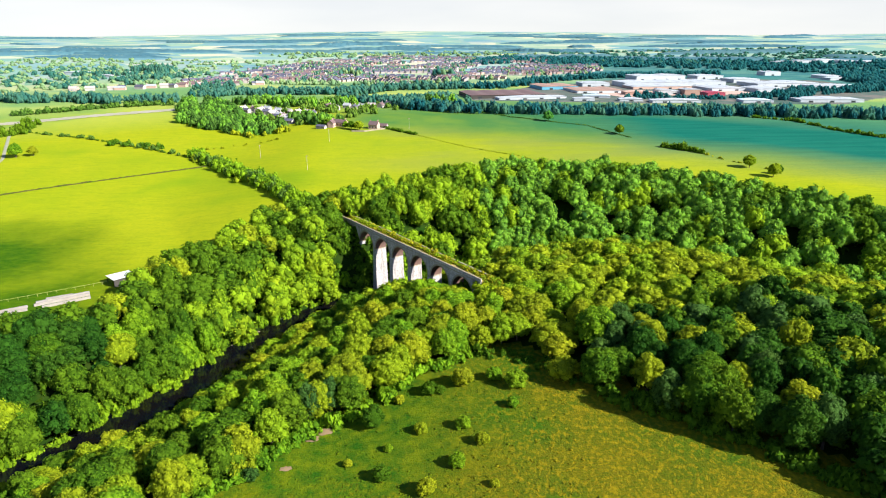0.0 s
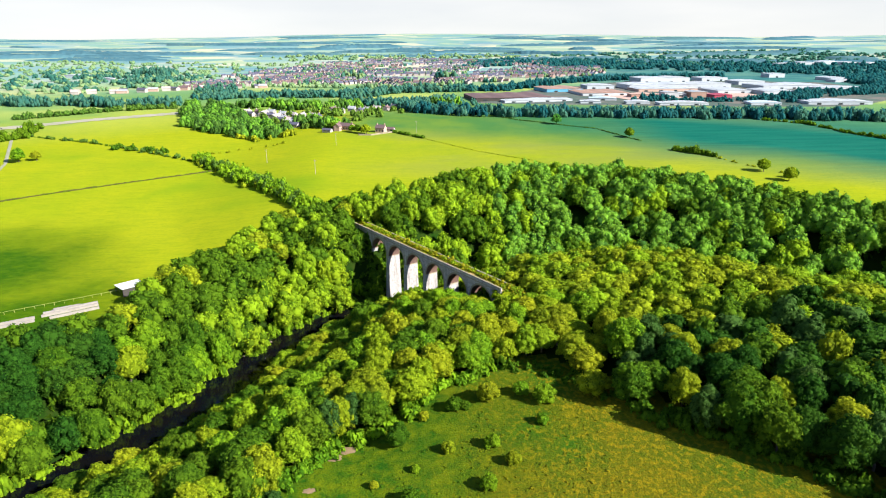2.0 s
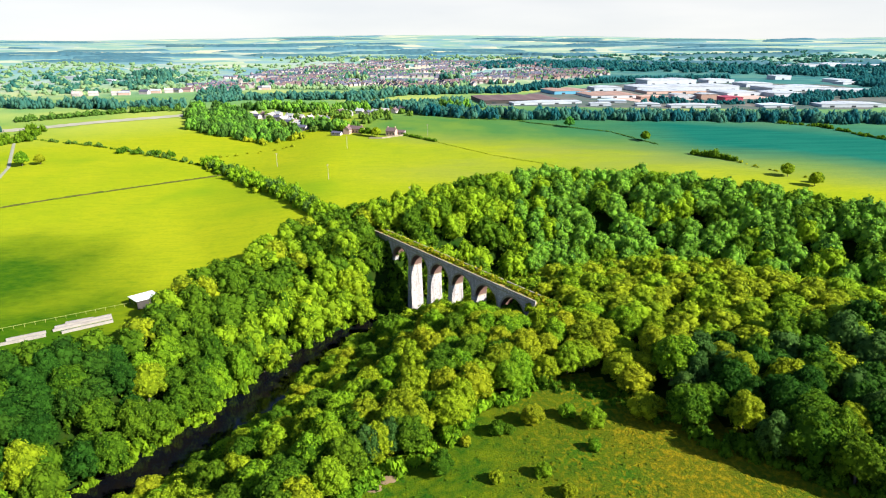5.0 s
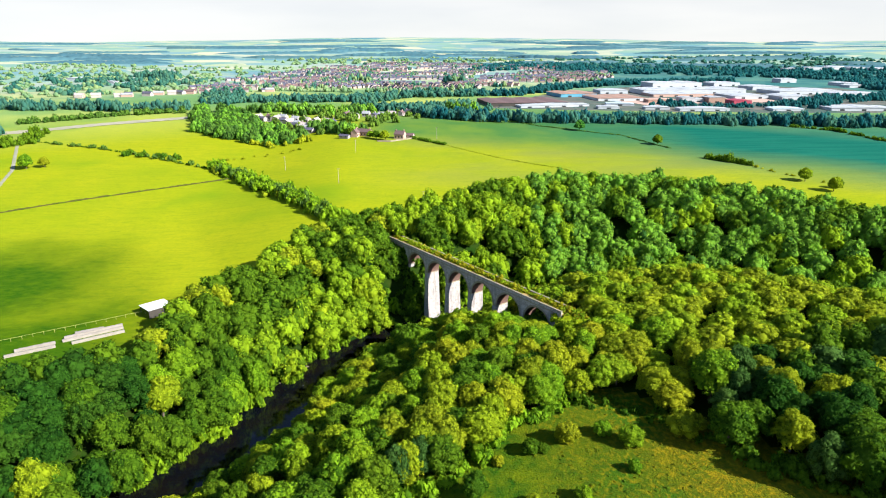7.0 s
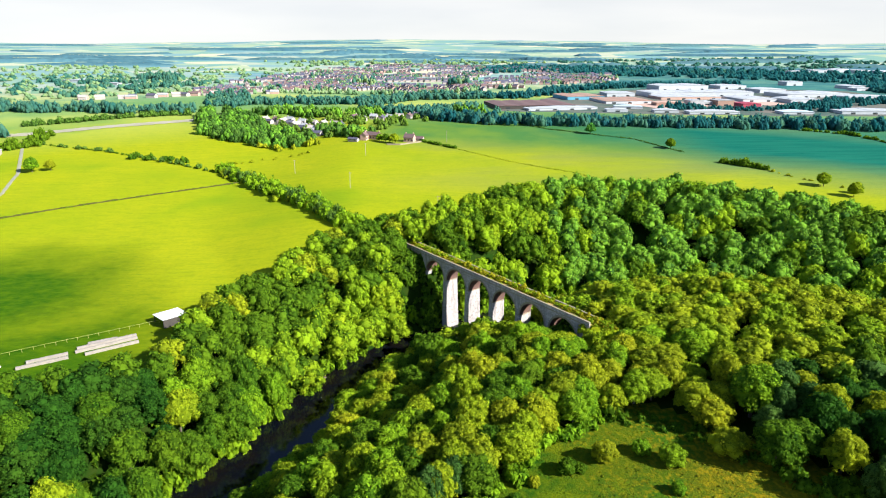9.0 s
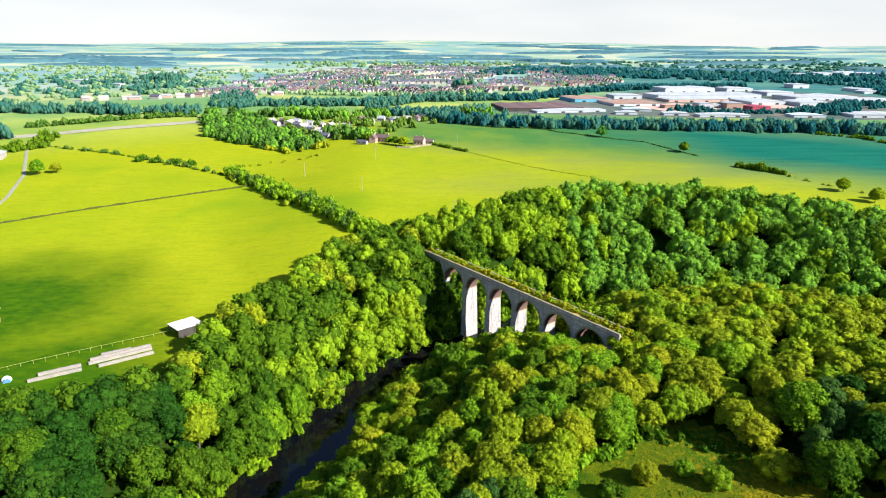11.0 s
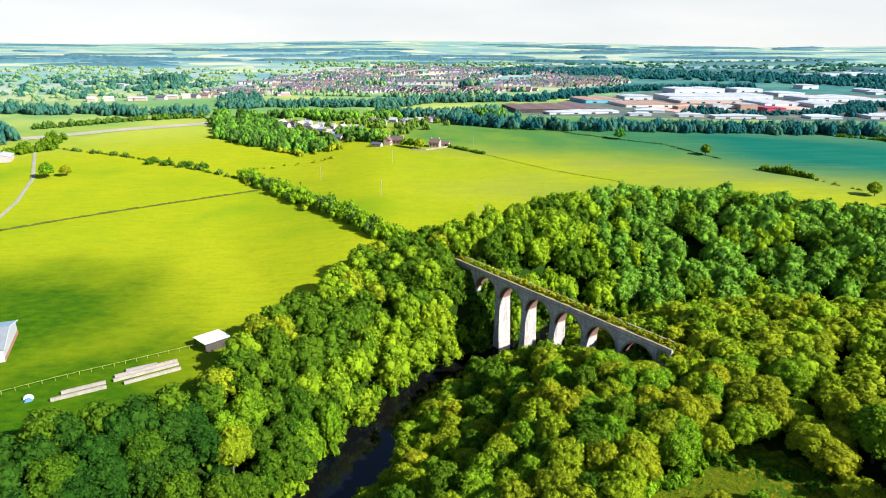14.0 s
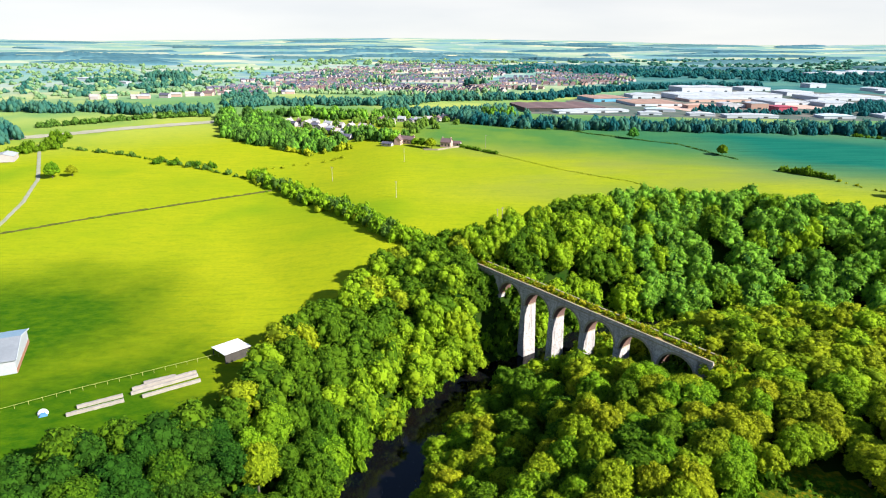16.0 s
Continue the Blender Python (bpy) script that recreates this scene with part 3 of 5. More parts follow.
            verts.append(spray.reshape(-1, 3))
            tris.append(np.arange(leaves * 3).reshape(-1, 3) + count)
            count += leaves * 3
    v = np.concatenate(verts)
    if drop:
        v[:, 2] -= drop * (v[:, 0] ** 2 + v[:, 1] ** 2) / (radius * radius)
    return v, np.concatenate(tris), (np.concatenate(quads) if quads else np.zeros((0, 4), int))


def fast_mesh(name, v, tris, quads, material, smooth_core=True):
    me = bpy.data.meshes.new(name)
    me.vertices.add(len(v))
    me.vertices.foreach_set("co", np.asarray(v, np.float32).ravel())
    loops = np.concatenate([tris.ravel(), quads.ravel()]).astype(np.int32)
    me.loops.add(len(loops))
    me.loops.foreach_set("vertex_index", loops)
    n = len(tris) + len(quads)
    me.polygons.add(n)
    start = np.concatenate([np.arange(len(tris)) * 3, len(tris) * 3 + np.arange(len(quads)) * 4]).astype(np.int32)
    me.polygons.foreach_set("loop_start", start)
    me.polygons.foreach_set("use_smooth", np.concatenate([np.ones(len(tris), bool), np.zeros(len(quads), bool)]))
    me.update(calc_edges=True)
    me.materials.append(material)
    return me


def trunk_bmesh(rng, height, girth):
    """A tapered, slightly bent trunk with three limbs."""
    bm = bmesh.new()

    def limb(a, b, r0, r1, rings=3, sides=6):
        rows = []
        axis = (b - a).normalized()
        x = axis.orthogonal().normalized()
        y = axis.cross(x)
        bend = Vector((rng.uniform(-0.2, 0.2), rng.uniform(-0.2, 0.2), 0))
        for i in range(rings + 1):
            k = i / rings
            c = a.lerp(b, k) + bend * math.sin(k * math.pi)
            r = r0 + (r1 - r0) * k
            rows.append([bm.verts.new(c + (x * math.cos(j * math.tau / sides) + y * math.sin(j * math.tau / sides)) * r) for j in range(sides)])
        for p, q in zip(rows, rows[1:]):
            for j in range(sides):
                bm.faces.new((p[j], p[(j + 1) % sides], q[(j + 1) % sides], q[j]))
        bm.faces.new(rows[-1])

    limb(Vector((0, 0, -0.6)), Vector((0, 0, height * 0.72)), girth, girth * 0.4)
    for i in range(3):
        a = rng.uniform(0, 6.28)
        limb(Vector((0, 0, height * (0.38 + 0.1 * i))),
             Vector((math.cos(a) * height * 0.2, math.sin(a) * height * 0.2, height * (0.62 + 0.1 * i))), girth * 0.5, girth * 0.15)
    bmesh.ops.recalc_face_normals(bm, faces=bm.faces)
    return bm


KINDS = {
    "broad": (LEAF_GREEN, "broad leafy green tree in river woodland"),
    "yellow": (LEAF_YELLOW, "sunlit yellow-green broadleaf tree in river woodland"),
    "olive": (LEAF_OLIVE, "olive-brown young-leaved tree in mixed wood"),
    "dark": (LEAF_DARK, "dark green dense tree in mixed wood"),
    "deep": (LEAF_SHADED, "dense tree on river bank with cloud shade in its leaf colour"),
    "north": (LEAF_NORTH, "blue-green dense tree with deep gaps beside neighbours"),
    "grey": (LEAF_GREY, "grey-green feathery willow tree in mixed wood"),
}
PROTO = {}


def tree_proto(kind, k):
    """The first of a kind of tree, 10 m high."""
    key = (kind, k)
    if key not in PROTO:
        rng = np.random.default_rng(11 + 37 * k + 101 * list(KINDS).index(kind))
        mat, label = KINDS[kind]
        tall = kind == "grey"
        v, t, q = crown_shape(rng, 3.3 if tall else 4.1, 9.2 if tall else 8.8, 0.8 if tall else 1.2, 54, 60, 0.42 if tall else 0.47, 1, 0.8)
        ob = thing("tree", Matrix(), label, "tree", "woodland trees")
        part("trunk", trunk_bmesh(rng, 9, 0.28), BARK, ob, "grey-brown trunk")
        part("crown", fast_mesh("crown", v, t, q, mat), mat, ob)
        PROTO[key] = [ob, False]
    return PROTO[key]


def plant_tree(kind, k, m):
    rec = tree_proto(kind, k)
    if not rec[1]:
        rec[0].matrix_world = m
        rec[1] = True
        return rec[0]
    ob = copy_thing(rec[0], m)
    ob.scale = m.to_scale()
    return ob


VIA_A = Vector((-21.0, 284.4, 8.5))
VIA_DIR = Vector((0.566, -0.8244, 0)).normalized()
VIA_SIDE = Vector((-VIA_DIR.y, VIA_DIR.x, 0))      # from the upstream face inwards


def on_viaduct(x, y, margin):
    px, py = x - VIA_A.x, y - VIA_A.y
    s = px * VIA_DIR.x + py * VIA_DIR.y
    u = px * VIA_SIDE.x + py * VIA_SIDE.y
    return -8 < s < 98 and -margin < u < 5.2 + margin


def wood_spots(rng, step):
    """Jittered places of the trees of the wood, with kind, height and spread by stretch of the wood."""
    spots = []
    row = 0
    y = 60.0
    while y < 366:
        x = -330 + (row % 2) * step * 0.5
        while x < 330:
            px, py = x + rng.uniform(-0.32, 0.32) * step, y + rng.uniform(-0.32, 0.32) * step
            x += step
            if not in_wood(px, py):
                continue
            d, side = river_distance(np.array(px), np.array(py))
            d = float(d)
            if d < (8.2 if side > 0 else 10.5 if px < -30 else 9.5) or on_viaduct(px, py, 4.0):
                continue
            if px > 45 + 0.73 * py or px < -30 - 0.73 * py:
                continue
            u = rng.random()
            low = side < 0 and d < 26 and px < -25
            if side > 0:
                h = 12.5 + 3.0 * u
                # darker kinds stand in for cloud shade over the lower left bank
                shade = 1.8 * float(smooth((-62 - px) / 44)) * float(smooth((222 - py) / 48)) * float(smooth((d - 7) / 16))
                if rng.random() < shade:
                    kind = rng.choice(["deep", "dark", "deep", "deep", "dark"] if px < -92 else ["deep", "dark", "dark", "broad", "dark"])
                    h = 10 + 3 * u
                elif px < -30 and d < 20:
                    kind = rng.choice(["broad", "yellow", "broad", "broad"] if py > 222 else ["broad", "dark", "dark", "broad", "dark", "yellow"])
                    h = 12 + 4 * u
                elif px < -30:
                    kind = rng.choice(["olive", "dark", "dark", "broad", "dark"] if d > 31 or py > 250 else ["dark", "dark", "broad", "dark", "dark"])
                    h = 10 + 2.5 * u
                elif px < 40:
                    kind = rng.choice(["broad", "broad", "yellow", "dark"])
                else:
                    kind = rng.choice(["north", "north", "broad", "north", "north", "dark"])
            else:
                h = 8.5 + 4.0 * u
                # darker kinds again in place of cloud shade, by the right of the meadow
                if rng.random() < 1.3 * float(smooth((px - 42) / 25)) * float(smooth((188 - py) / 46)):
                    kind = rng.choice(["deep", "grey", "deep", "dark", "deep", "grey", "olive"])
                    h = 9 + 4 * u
                elif px > 20:
                    kind = rng.choice(["olive", "broad", "olive", "yellow", "olive"])
                    h = 7 + 3 * u
                else:
                    kind = rng.choice(["broad", "yellow", "olive", "olive", "broad", "dark", "yellow", "dark"])
            if low:
                h = min(h, (8.0 if px > -46 else 6.5 if px > -72 else 10.0) + 0.25 * (d - 10))
            ox, oy = px - VIA_A.x, py - VIA_A.y
            vs, vu = ox * VIA_DIR.x + oy * VIA_DIR.y, ox * VIA_SIDE.x + oy * VIA_SIDE.y
            if 0 < vs < 22 and -17 < vu < 0:
                continue
            if 22 < vs < 100 and -34 < vu < 0:
                room = np.interp(vs, [17, 32, 45, 59, 73, 88], [-18, -13, -7, -3.5, 0.5, 4]) - 0.42 * vu - ground_z(px, py)
                if room < 3.0:
                    continue
                h = min(h, float(room))
            wide = rng.uniform(0.95, 1.45)
            if side > 0 and px > 15:
                if rng.random() < 0.26 and in_wood(px, py + 13) and in_wood(px + 11, py + 8):
                    continue
                wide, h = rng.uniform(1.3, 1.75), h * 1.1
            spots.append((px, py, h, str(kind), wide))
        y += step * 0.87
        row += 1
    return spots


def build_woods():
    rng = np.random.default_rng(5)
    spots = wood_spots(rng, 7.4)
    spots += [(x, y, h, kind, 1.35) for x, y, h, kind in ((-33, 264, 15, "yellow"), (-31, 258, 13, "yellow"), (-38, 256, 14, "broad"),
                                                         (-42, 249, 14, "yellow"), (-50, 239, 13, "yellow"), (-37, 272, 15, "broad"), (-58, 222, 12, "yellow"))]
    spots = [q for q in spots if math.hypot(q[0] + 98, q[1] - 227) > 8 and math.hypot(q[0] - 57, q[1] - 167) > 6 and math.hypot(q[0] - 93, q[1] - 116) > 5
             and min(math.hypot(q[0] - 47, q[1] - 155) - 9, math.hypot(q[0] - 34, q[1] - 155) - 7, math.hypot(q[0] - 21, q[1] - 159) - 6) > 0]
    spots += [(58, 167, 14.5, "broad", 1.6), (-20, 147, 11, "grey", 1.1), (-15, 151, 10, "grey", 1.1), (-24, 143, 10.5, "grey", 1.1), (93, 116, 13, "grey", 1.3),
              (73, 131, 13, "dark", 1.4), (15, 176, 12, "olive", 1.3), (6, 168, 11.5, "olive", 1.25), (22, 181, 12, "olive", 1.2)]
    spots.sort(key=lambda s: math.hypot(s[0] + 22, s[1] - 105))
    near, rest = spots[:300], spots[300:]
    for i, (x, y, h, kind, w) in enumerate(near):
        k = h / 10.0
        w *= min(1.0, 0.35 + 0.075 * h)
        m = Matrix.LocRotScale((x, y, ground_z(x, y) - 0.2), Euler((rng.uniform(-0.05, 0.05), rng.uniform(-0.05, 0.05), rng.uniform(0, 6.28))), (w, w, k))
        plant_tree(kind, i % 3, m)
    # the rest of the wood, by kind of leaf
    shapes = {}
    for kind in KINDS:
        for k in range(3):
            r2 = np.random.default_rng(900 + k + 7 * list(KINDS).index(kind))
            shapes[kind, k] = crown_shape(r2, 4.1, 8.8, 1.2, 26, 25, 0.68, 1, 0.8)
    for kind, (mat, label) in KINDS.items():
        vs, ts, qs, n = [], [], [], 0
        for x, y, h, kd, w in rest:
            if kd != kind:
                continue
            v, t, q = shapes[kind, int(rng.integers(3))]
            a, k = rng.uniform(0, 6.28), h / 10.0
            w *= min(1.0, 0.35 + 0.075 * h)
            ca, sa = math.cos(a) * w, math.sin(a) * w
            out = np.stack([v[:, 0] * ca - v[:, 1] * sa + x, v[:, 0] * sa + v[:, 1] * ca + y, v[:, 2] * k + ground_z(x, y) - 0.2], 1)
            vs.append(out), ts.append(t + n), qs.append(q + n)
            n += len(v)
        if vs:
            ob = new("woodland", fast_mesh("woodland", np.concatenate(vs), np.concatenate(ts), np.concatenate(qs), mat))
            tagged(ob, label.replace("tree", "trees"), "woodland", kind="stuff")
    print("trees", len(spots))


build_woods()

# ---- viaduct ----
BAY, FIRST, WIDE = 13.8, 3.6, 5.2
SPRING, CROWN, TOP, PARAPET = 0.3, 6.1, 7.3, 8.5


def via_frame():
    m = Matrix.Identity(4)
    m.col[0] = (*VIA_DIR, 0)
    m.col[1] = (*VIA_SIDE, 0)
    m.col[3] = (VIA_A.x, VIA_A.y, 0, 1)
    return m


def build_viaduct():
    via = thing("viaduct", via_frame(), "disused pale stone railway viaduct with tall round arches across wooded gorge", "viaduct")
    half = 1.1
    rise = BAY / 2 - half
    for i in range(-1, 7):
        s = FIRST + BAY * i
        at = VIA_A + VIA_DIR * s + VIA_SIDE * (WIDE / 2)
        foot = min(ground_z(at.x, at.y), ground_z(*(at - VIA_SIDE * 3)[:2]), ground_z(*(at + VIA_SIDE * 3)[:2])) - 1.0
        if i in (-1, 6):
            wide = 4.5
            lo, hi = (s + half - wide, s + half) if i < 0 else (s - half, s - half + wide)
            part("abutment", boxed(lo, 0.0, min(foot, -2), hi, WIDE, TOP, bevel=0.05), STONE, via)
            continue
        bm = bmesh.new()
        drop = SPRING - foot
        bat = drop / 42
        lower = [bm.verts.new((s + a * (half + bat), WIDE / 2 + b * (WIDE / 2 + bat), foot)) for a, b in ((-1, -1), (1, -1), (1, 1), (-1, 1))]
        upper = [bm.verts.new((s + a * half, WIDE / 2 + b * WIDE / 2, SPRING)) for a, b in ((-1, -1), (1, -1), (1, 1), (-1, 1))]
        for j in range(4):
            bm.faces.new((lower[j], lower[(j + 1) % 4], upper[(j + 1) % 4], upper[j]))
        bm.faces.new(upper)
        bm.faces.new(lower[::-1])
        bmesh.ops.recalc_face_normals(bm, faces=bm.faces)
        pier = part("pier", bm, STONE, via)
        part("impost", boxed(s - half - 0.12, -0.12, SPRING - 0.35, s + half + 0.12, WIDE + 0.12, SPRING - 0.02, bevel=0.04), COPING, pier)
    steps = 20
    for i in range(-1, 6):
        s0, s1 = FIRST + BAY * i, FIRST + BAY * (i + 1)
        mid = (s0 + s1) / 2
        arc = [(mid - rise * math.cos(k * math.pi / steps), SPRING + (CROWN - SPRING) * math.sin(k * math.pi / steps)) for k in range(steps + 1)]
        line = [(s0, SPRING)] + arc + [(s1, SPRING)]
        bm = bmesh.new()
        for y in (0.0, WIDE):
            low = [bm.verts.new((s, y, z)) for s, z in line]
            high = [bm.verts.new((s, y, TOP)) for s, z in line]
            for j in range(len(line) - 1):
                f = (low[j], low[j + 1], high[j + 1], high[j])
                bm.faces.new(f if y == 0 else f[::-1])
        part("spandrel", bm, STONE, via)
        bm = bmesh.new()
        a = [bm.verts.new((s, 0.0, z)) for s, z in arc]
        b = [bm.verts.new((s, WIDE, z)) for s, z in arc]
        for j in range(steps):
            bm.faces.new((a[j], b[j], b[j + 1], a[j + 1]))
        part("soffit", bm, BRICK_RED, via, "dark red brick underside of arch")
        # dressed ring of the arch, a little proud of the face
        for y, sign in ((0.0, -1), (WIDE, 1)):
            bm = bmesh.new()
            inner = arc
            outer = [(mid - (rise + 0.65) * math.cos(k * math.pi / steps), SPRING + (CROWN + 0.65 - SPRING) * math.sin(k * math.pi / steps)) for k in range(steps + 1)]
            rows = []
            for y2 in (y - 0.02 * sign, y + 0.07 * sign):
                rows.append([bm.verts.new((s, y2, z)) for s, z in inner])
                rows.append([bm.verts.new((s, y2, z)) for s, z in outer])
            for j in range(steps):
                bm.faces.new((rows[2][j], rows[2][j + 1], rows[3][j + 1], rows[3][j]))
                bm.faces.new((rows[1][j], rows[1][j + 1], rows[3][j + 1], rows[3][j]))
                bm.faces.new((rows[0][j], rows[0][j + 1], rows[2][j + 1], rows[2][j]))
            bmesh.ops.recalc_face_normals(bm, faces=bm.faces)
            part("arch_ring", bm, COPING, via)
    lo, hi = -14.5, 90.0
    part("deck", boxed(lo, 0.45, TOP - 0.3, hi, WIDE - 0.45, TOP + 0.25), BALLAST, via, "earthy trackbed grown over")
    for y0, y1 in ((-0.02, 0.43), (WIDE - 0.43, WIDE + 0.02)):
        part("parapet", boxed(lo, y0, TOP, hi, y1, PARAPET - 0.2), STONE, via)
        part("coping", boxed(lo, y0 - 0.1, PARAPET - 0.2, hi, y1 + 0.1, PARAPET, bevel=0.04), COPING, via, "weathered pale coping stones")
        part("string_course", boxed(lo, y0 - 0.14, TOP - 0.22, hi, y0 + 0.02, TOP + 0.03) if y0 < 1 else boxed(lo, y1 - 0.02, TOP - 0.22, hi, y1 + 0.14, TOP + 0.03), COPING, via)


build_viaduct()

# ---- shrubs and hedges ----
def tufts(name, spots, material, label, category, seed=1, lobes=4, leaves=24, leaf=0.55):
    """Many small bushes as one mesh. spots: x, y, radius, height, and the height of the ground."""
    rng = np.random.default_rng(seed)
    shapes = [crown_shape(rng, 1.0, 1.0, 0.0, lobes, leaves, leaf, 1, 0.1) for _ in range(4)]
    vs, ts, qs, n = [], [], [], 0
    for x, y, r, h, z in spots:
        v, t, q = shapes[int(rng.integers(4))]
        a = rng.uniform(0, 6.28)
        ca, sa = math.cos(a) * r, math.sin(a) * r
        vs.append(np.stack([v[:, 0] * ca - v[:, 1] * sa + x, v[:, 0] * sa + v[:, 1] * ca + y, v[:, 2] * h + z - 0.08 * h], 1))
        ts.append(t + n), qs.append(q + n)
        n += len(v)
    ob = new(name, fast_mesh(name, np.concatenate(vs), np.concatenate(ts), np.concatenate(qs), material))
    return tagged(ob, label, category, kind="stuff")


def along(line, step, spread, rng):
    """Loose places along a line."""
    out = []
    for (ax, ay), (bx, by) in zip(line, line[1:]):
        n = max(1, int(math.hypot(bx - ax, by - ay) / step))
        for i in range(n):
            k = (i + rng.random()) / n
            out.append((ax + (bx - ax) * k + rng.uniform(-spread, spread), ay + (by - ay) * k + rng.uniform(-spread, spread)))
    return out


def build_scrub():
    rng = np.random.default_rng(21)
    bank, floor = [], []
    for x, y in along(RIVER[1:-2], 0.55, 0.0, rng):
        for side in (-1, 1):
            a = rng.uniform(0, 6.28)
            off = rng.uniform(6.0, 14.0)
            px, py = x + math.cos(a) * off, y + math.sin(a) * off
            d, sd = river_distance(np.array(px), np.array(py))
            if d > (7.6 if sd > 0 else 9.2) and not on_viaduct(px, py, 1.5) and abs(px) < 250:
                r = rng.uniform(1.0, 2.4)
                bank.append((px, py, r, r * rng.uniform(1.2, 2.0), ground_z(px, py)))
    tufts("riverside_scrub", bank, LEAF_GREEN, "leafy willow scrub overhanging dark river", "scrub", 3)
    for _ in range(7000):
        px, py = rng.uniform(-140, 240), rng.uniform(80, 350)
        if len(floor) < 520 and in_wood(px, py) and not on_viaduct(px, py, 0.5):
            d, sd = river_distance(np.array(px), np.array(py))
            if d > 11:
                r = rng.uniform(1.0, 2.2)
                floor.append((px, py, r, r * rng.uniform(0.9, 1.6), ground_z(px, py)))
    for _ in range(420):
        p = VIA_A + VIA_DIR * rng.uniform(-12, 92) + VIA_SIDE * rng.uniform(-9, 14)
        d, sd = river_distance(np.array(p.x), np.array(p.y))
        if d > 6.5:
            r = rng.uniform(0.8, 1.7)
            floor.append((p.x, p.y, r, r * rng.uniform(0.9, 1.4), ground_z(p.x, p.y)))
    for _ in range(170):
        p = VIA_A + VIA_DIR * rng.uniform(-10, 25) + VIA_SIDE * rng.uniform(-18, 9)
        d, sd = river_distance(np.array(p.x), np.array(p.y))
        if d > 8:
            r = rng.uniform(1.0, 2.1)
            floor.append((p.x, p.y, r, r * rng.uniform(0.9, 1.5), ground_z(p.x, p.y)))
    for _ in range(420):
        px, py = rng.uniform(-22, 70), rng.uniform(225, 335)
        d, sd = river_distance(np.array(px), np.array(py))
        if d > 9 and in_wood(px, py) and not on_viaduct(px, py, 2.0):
            r = rng.uniform(1.4, 3.0)
            floor.append((px, py, r, r * rng.uniform(0.9, 1.6), ground_z(px, py)))
    for _ in range(520):
        px, py = rng.uniform(-132, -35), rng.uniform(150, 300)
        d, sd = river_distance(np.array(px), np.array(py))
        if d > 12 and sd > 0 and in_wood(px, py) and not on_viaduct(px, py, 2.0):
            r = rng.uniform(1.6, 3.2)
            floor.append((px, py, r, r * rng.uniform(0.9, 1.6), ground_z(px, py)))
    tufts("undergrowth", floor, LEAF_DARK, "green undergrowth below woodland trees", "undergrowth", 4, 4, 13, 0.7)
    for lo, hi, mat, label, seed in ((0, 9, LEAF_DARK, "dark leafy shrubs along shaded wood edge", 23), (14, 19, LEAF_GREEN, "green shrubs along sunny wood edge", 24)):
        line = (MEADOW_EDGE + MEADOW_EDGE[:1])[lo:hi + 1]
        edge = []
        for x, y in along(line, 0.9, 2.6, rng):
            r = rng.uniform(0.7, 2.0)
            if lo == 0 and y > 147:
                r *= 0.5
            edge.append((x, y, r, r * rng.uniform(1.0, 1.7), lift(x, y, 0)))
        tufts("edge_scrub", edge, mat, label, "scrub", seed)
    # boulders and shingle at the water's edge
    rocks_v, rocks_f, k = [], [], 0
    sv, sf = ico(1)
    for x, y in along([(-60, 200), (-50, 221), (-40, 239), (-28, 253), (-14, 262), (0, 270)], 0.5, 8.5, rng):
        d, sd = river_distance(np.array(x), np.array(y))
        if d < 7.4:
            continue
        r = rng.uniform(0.2, 0.7)
        rocks_v.append(sv * r * np.array([1.2, 1, 0.6]) * (1 + 0.25 * rng.normal(0, 1, (len(sv), 1)).clip(-1, 1)) + np.array([x, y, max(ground_z(x, y), WATER) + 0.05]))
        rocks_f.append(sf + k)
        k += len(sv)
    ob = new("boulders", fast_mesh("boulders", np.concatenate(rocks_v), np.concatenate(rocks_f), np.zeros((0, 4), int), ROCK))
    tagged(ob, "pale brown boulders and shingle along river edge", "rocks", kind="stuff")
    # growth on the old trackbed
    deck = []
    for _ in range(1150):
        s, u = rng.uniform(-12, 96), rng.uniform(0.9, 4.4)
        if rng.random() > 0.35 + 0.5 * math.sin(s * 0.11 + 1.0) ** 2:
            continue
        p = VIA_A + VIA_DIR * s + VIA_SIDE * (u if rng.random() < 0.35 else rng.uniform(3.2, 5.0))
        r = rng.uniform(0.3, 0.9) * (1.25 if (p - VIA_A).dot(VIA_SIDE) > 3.2 else 0.7)
        deck.append((p.x, p.y, r, r * rng.uniform(0.7, 1.4), 7.5))
    tufts("trackbed_scrub", deck[::2], LEAF_STRAW, "olive scrub and rank grass on viaduct deck", "scrub", 6, 4, 12, 0.5)
    tufts("trackbed_scrub", deck[1::2], LEAF_YELLOW, "yellow-green scrub on viaduct deck", "scrub", 16, 4, 12, 0.5)
    ends = []
    for _ in range(260):
        s = rng.choice([rng.uniform(-32, -10), rng.uniform(88, 120)])
        p = VIA_A + VIA_DIR * float(s) + VIA_SIDE * rng.uniform(-3, 8)
        r = rng.uniform(0.8, 1.8)
        ends.append((p.x, p.y, r, r * rng.uniform(1.0, 1.8), max(ground_z(p.x, p.y), 5.0 if abs(float(s) - 40) < 70 else -50)))
    tufts("embankment_scrub", ends, LEAF_YELLOW, "yellow-green scrub on railway embankment", "scrub", 7)


build_scrub()


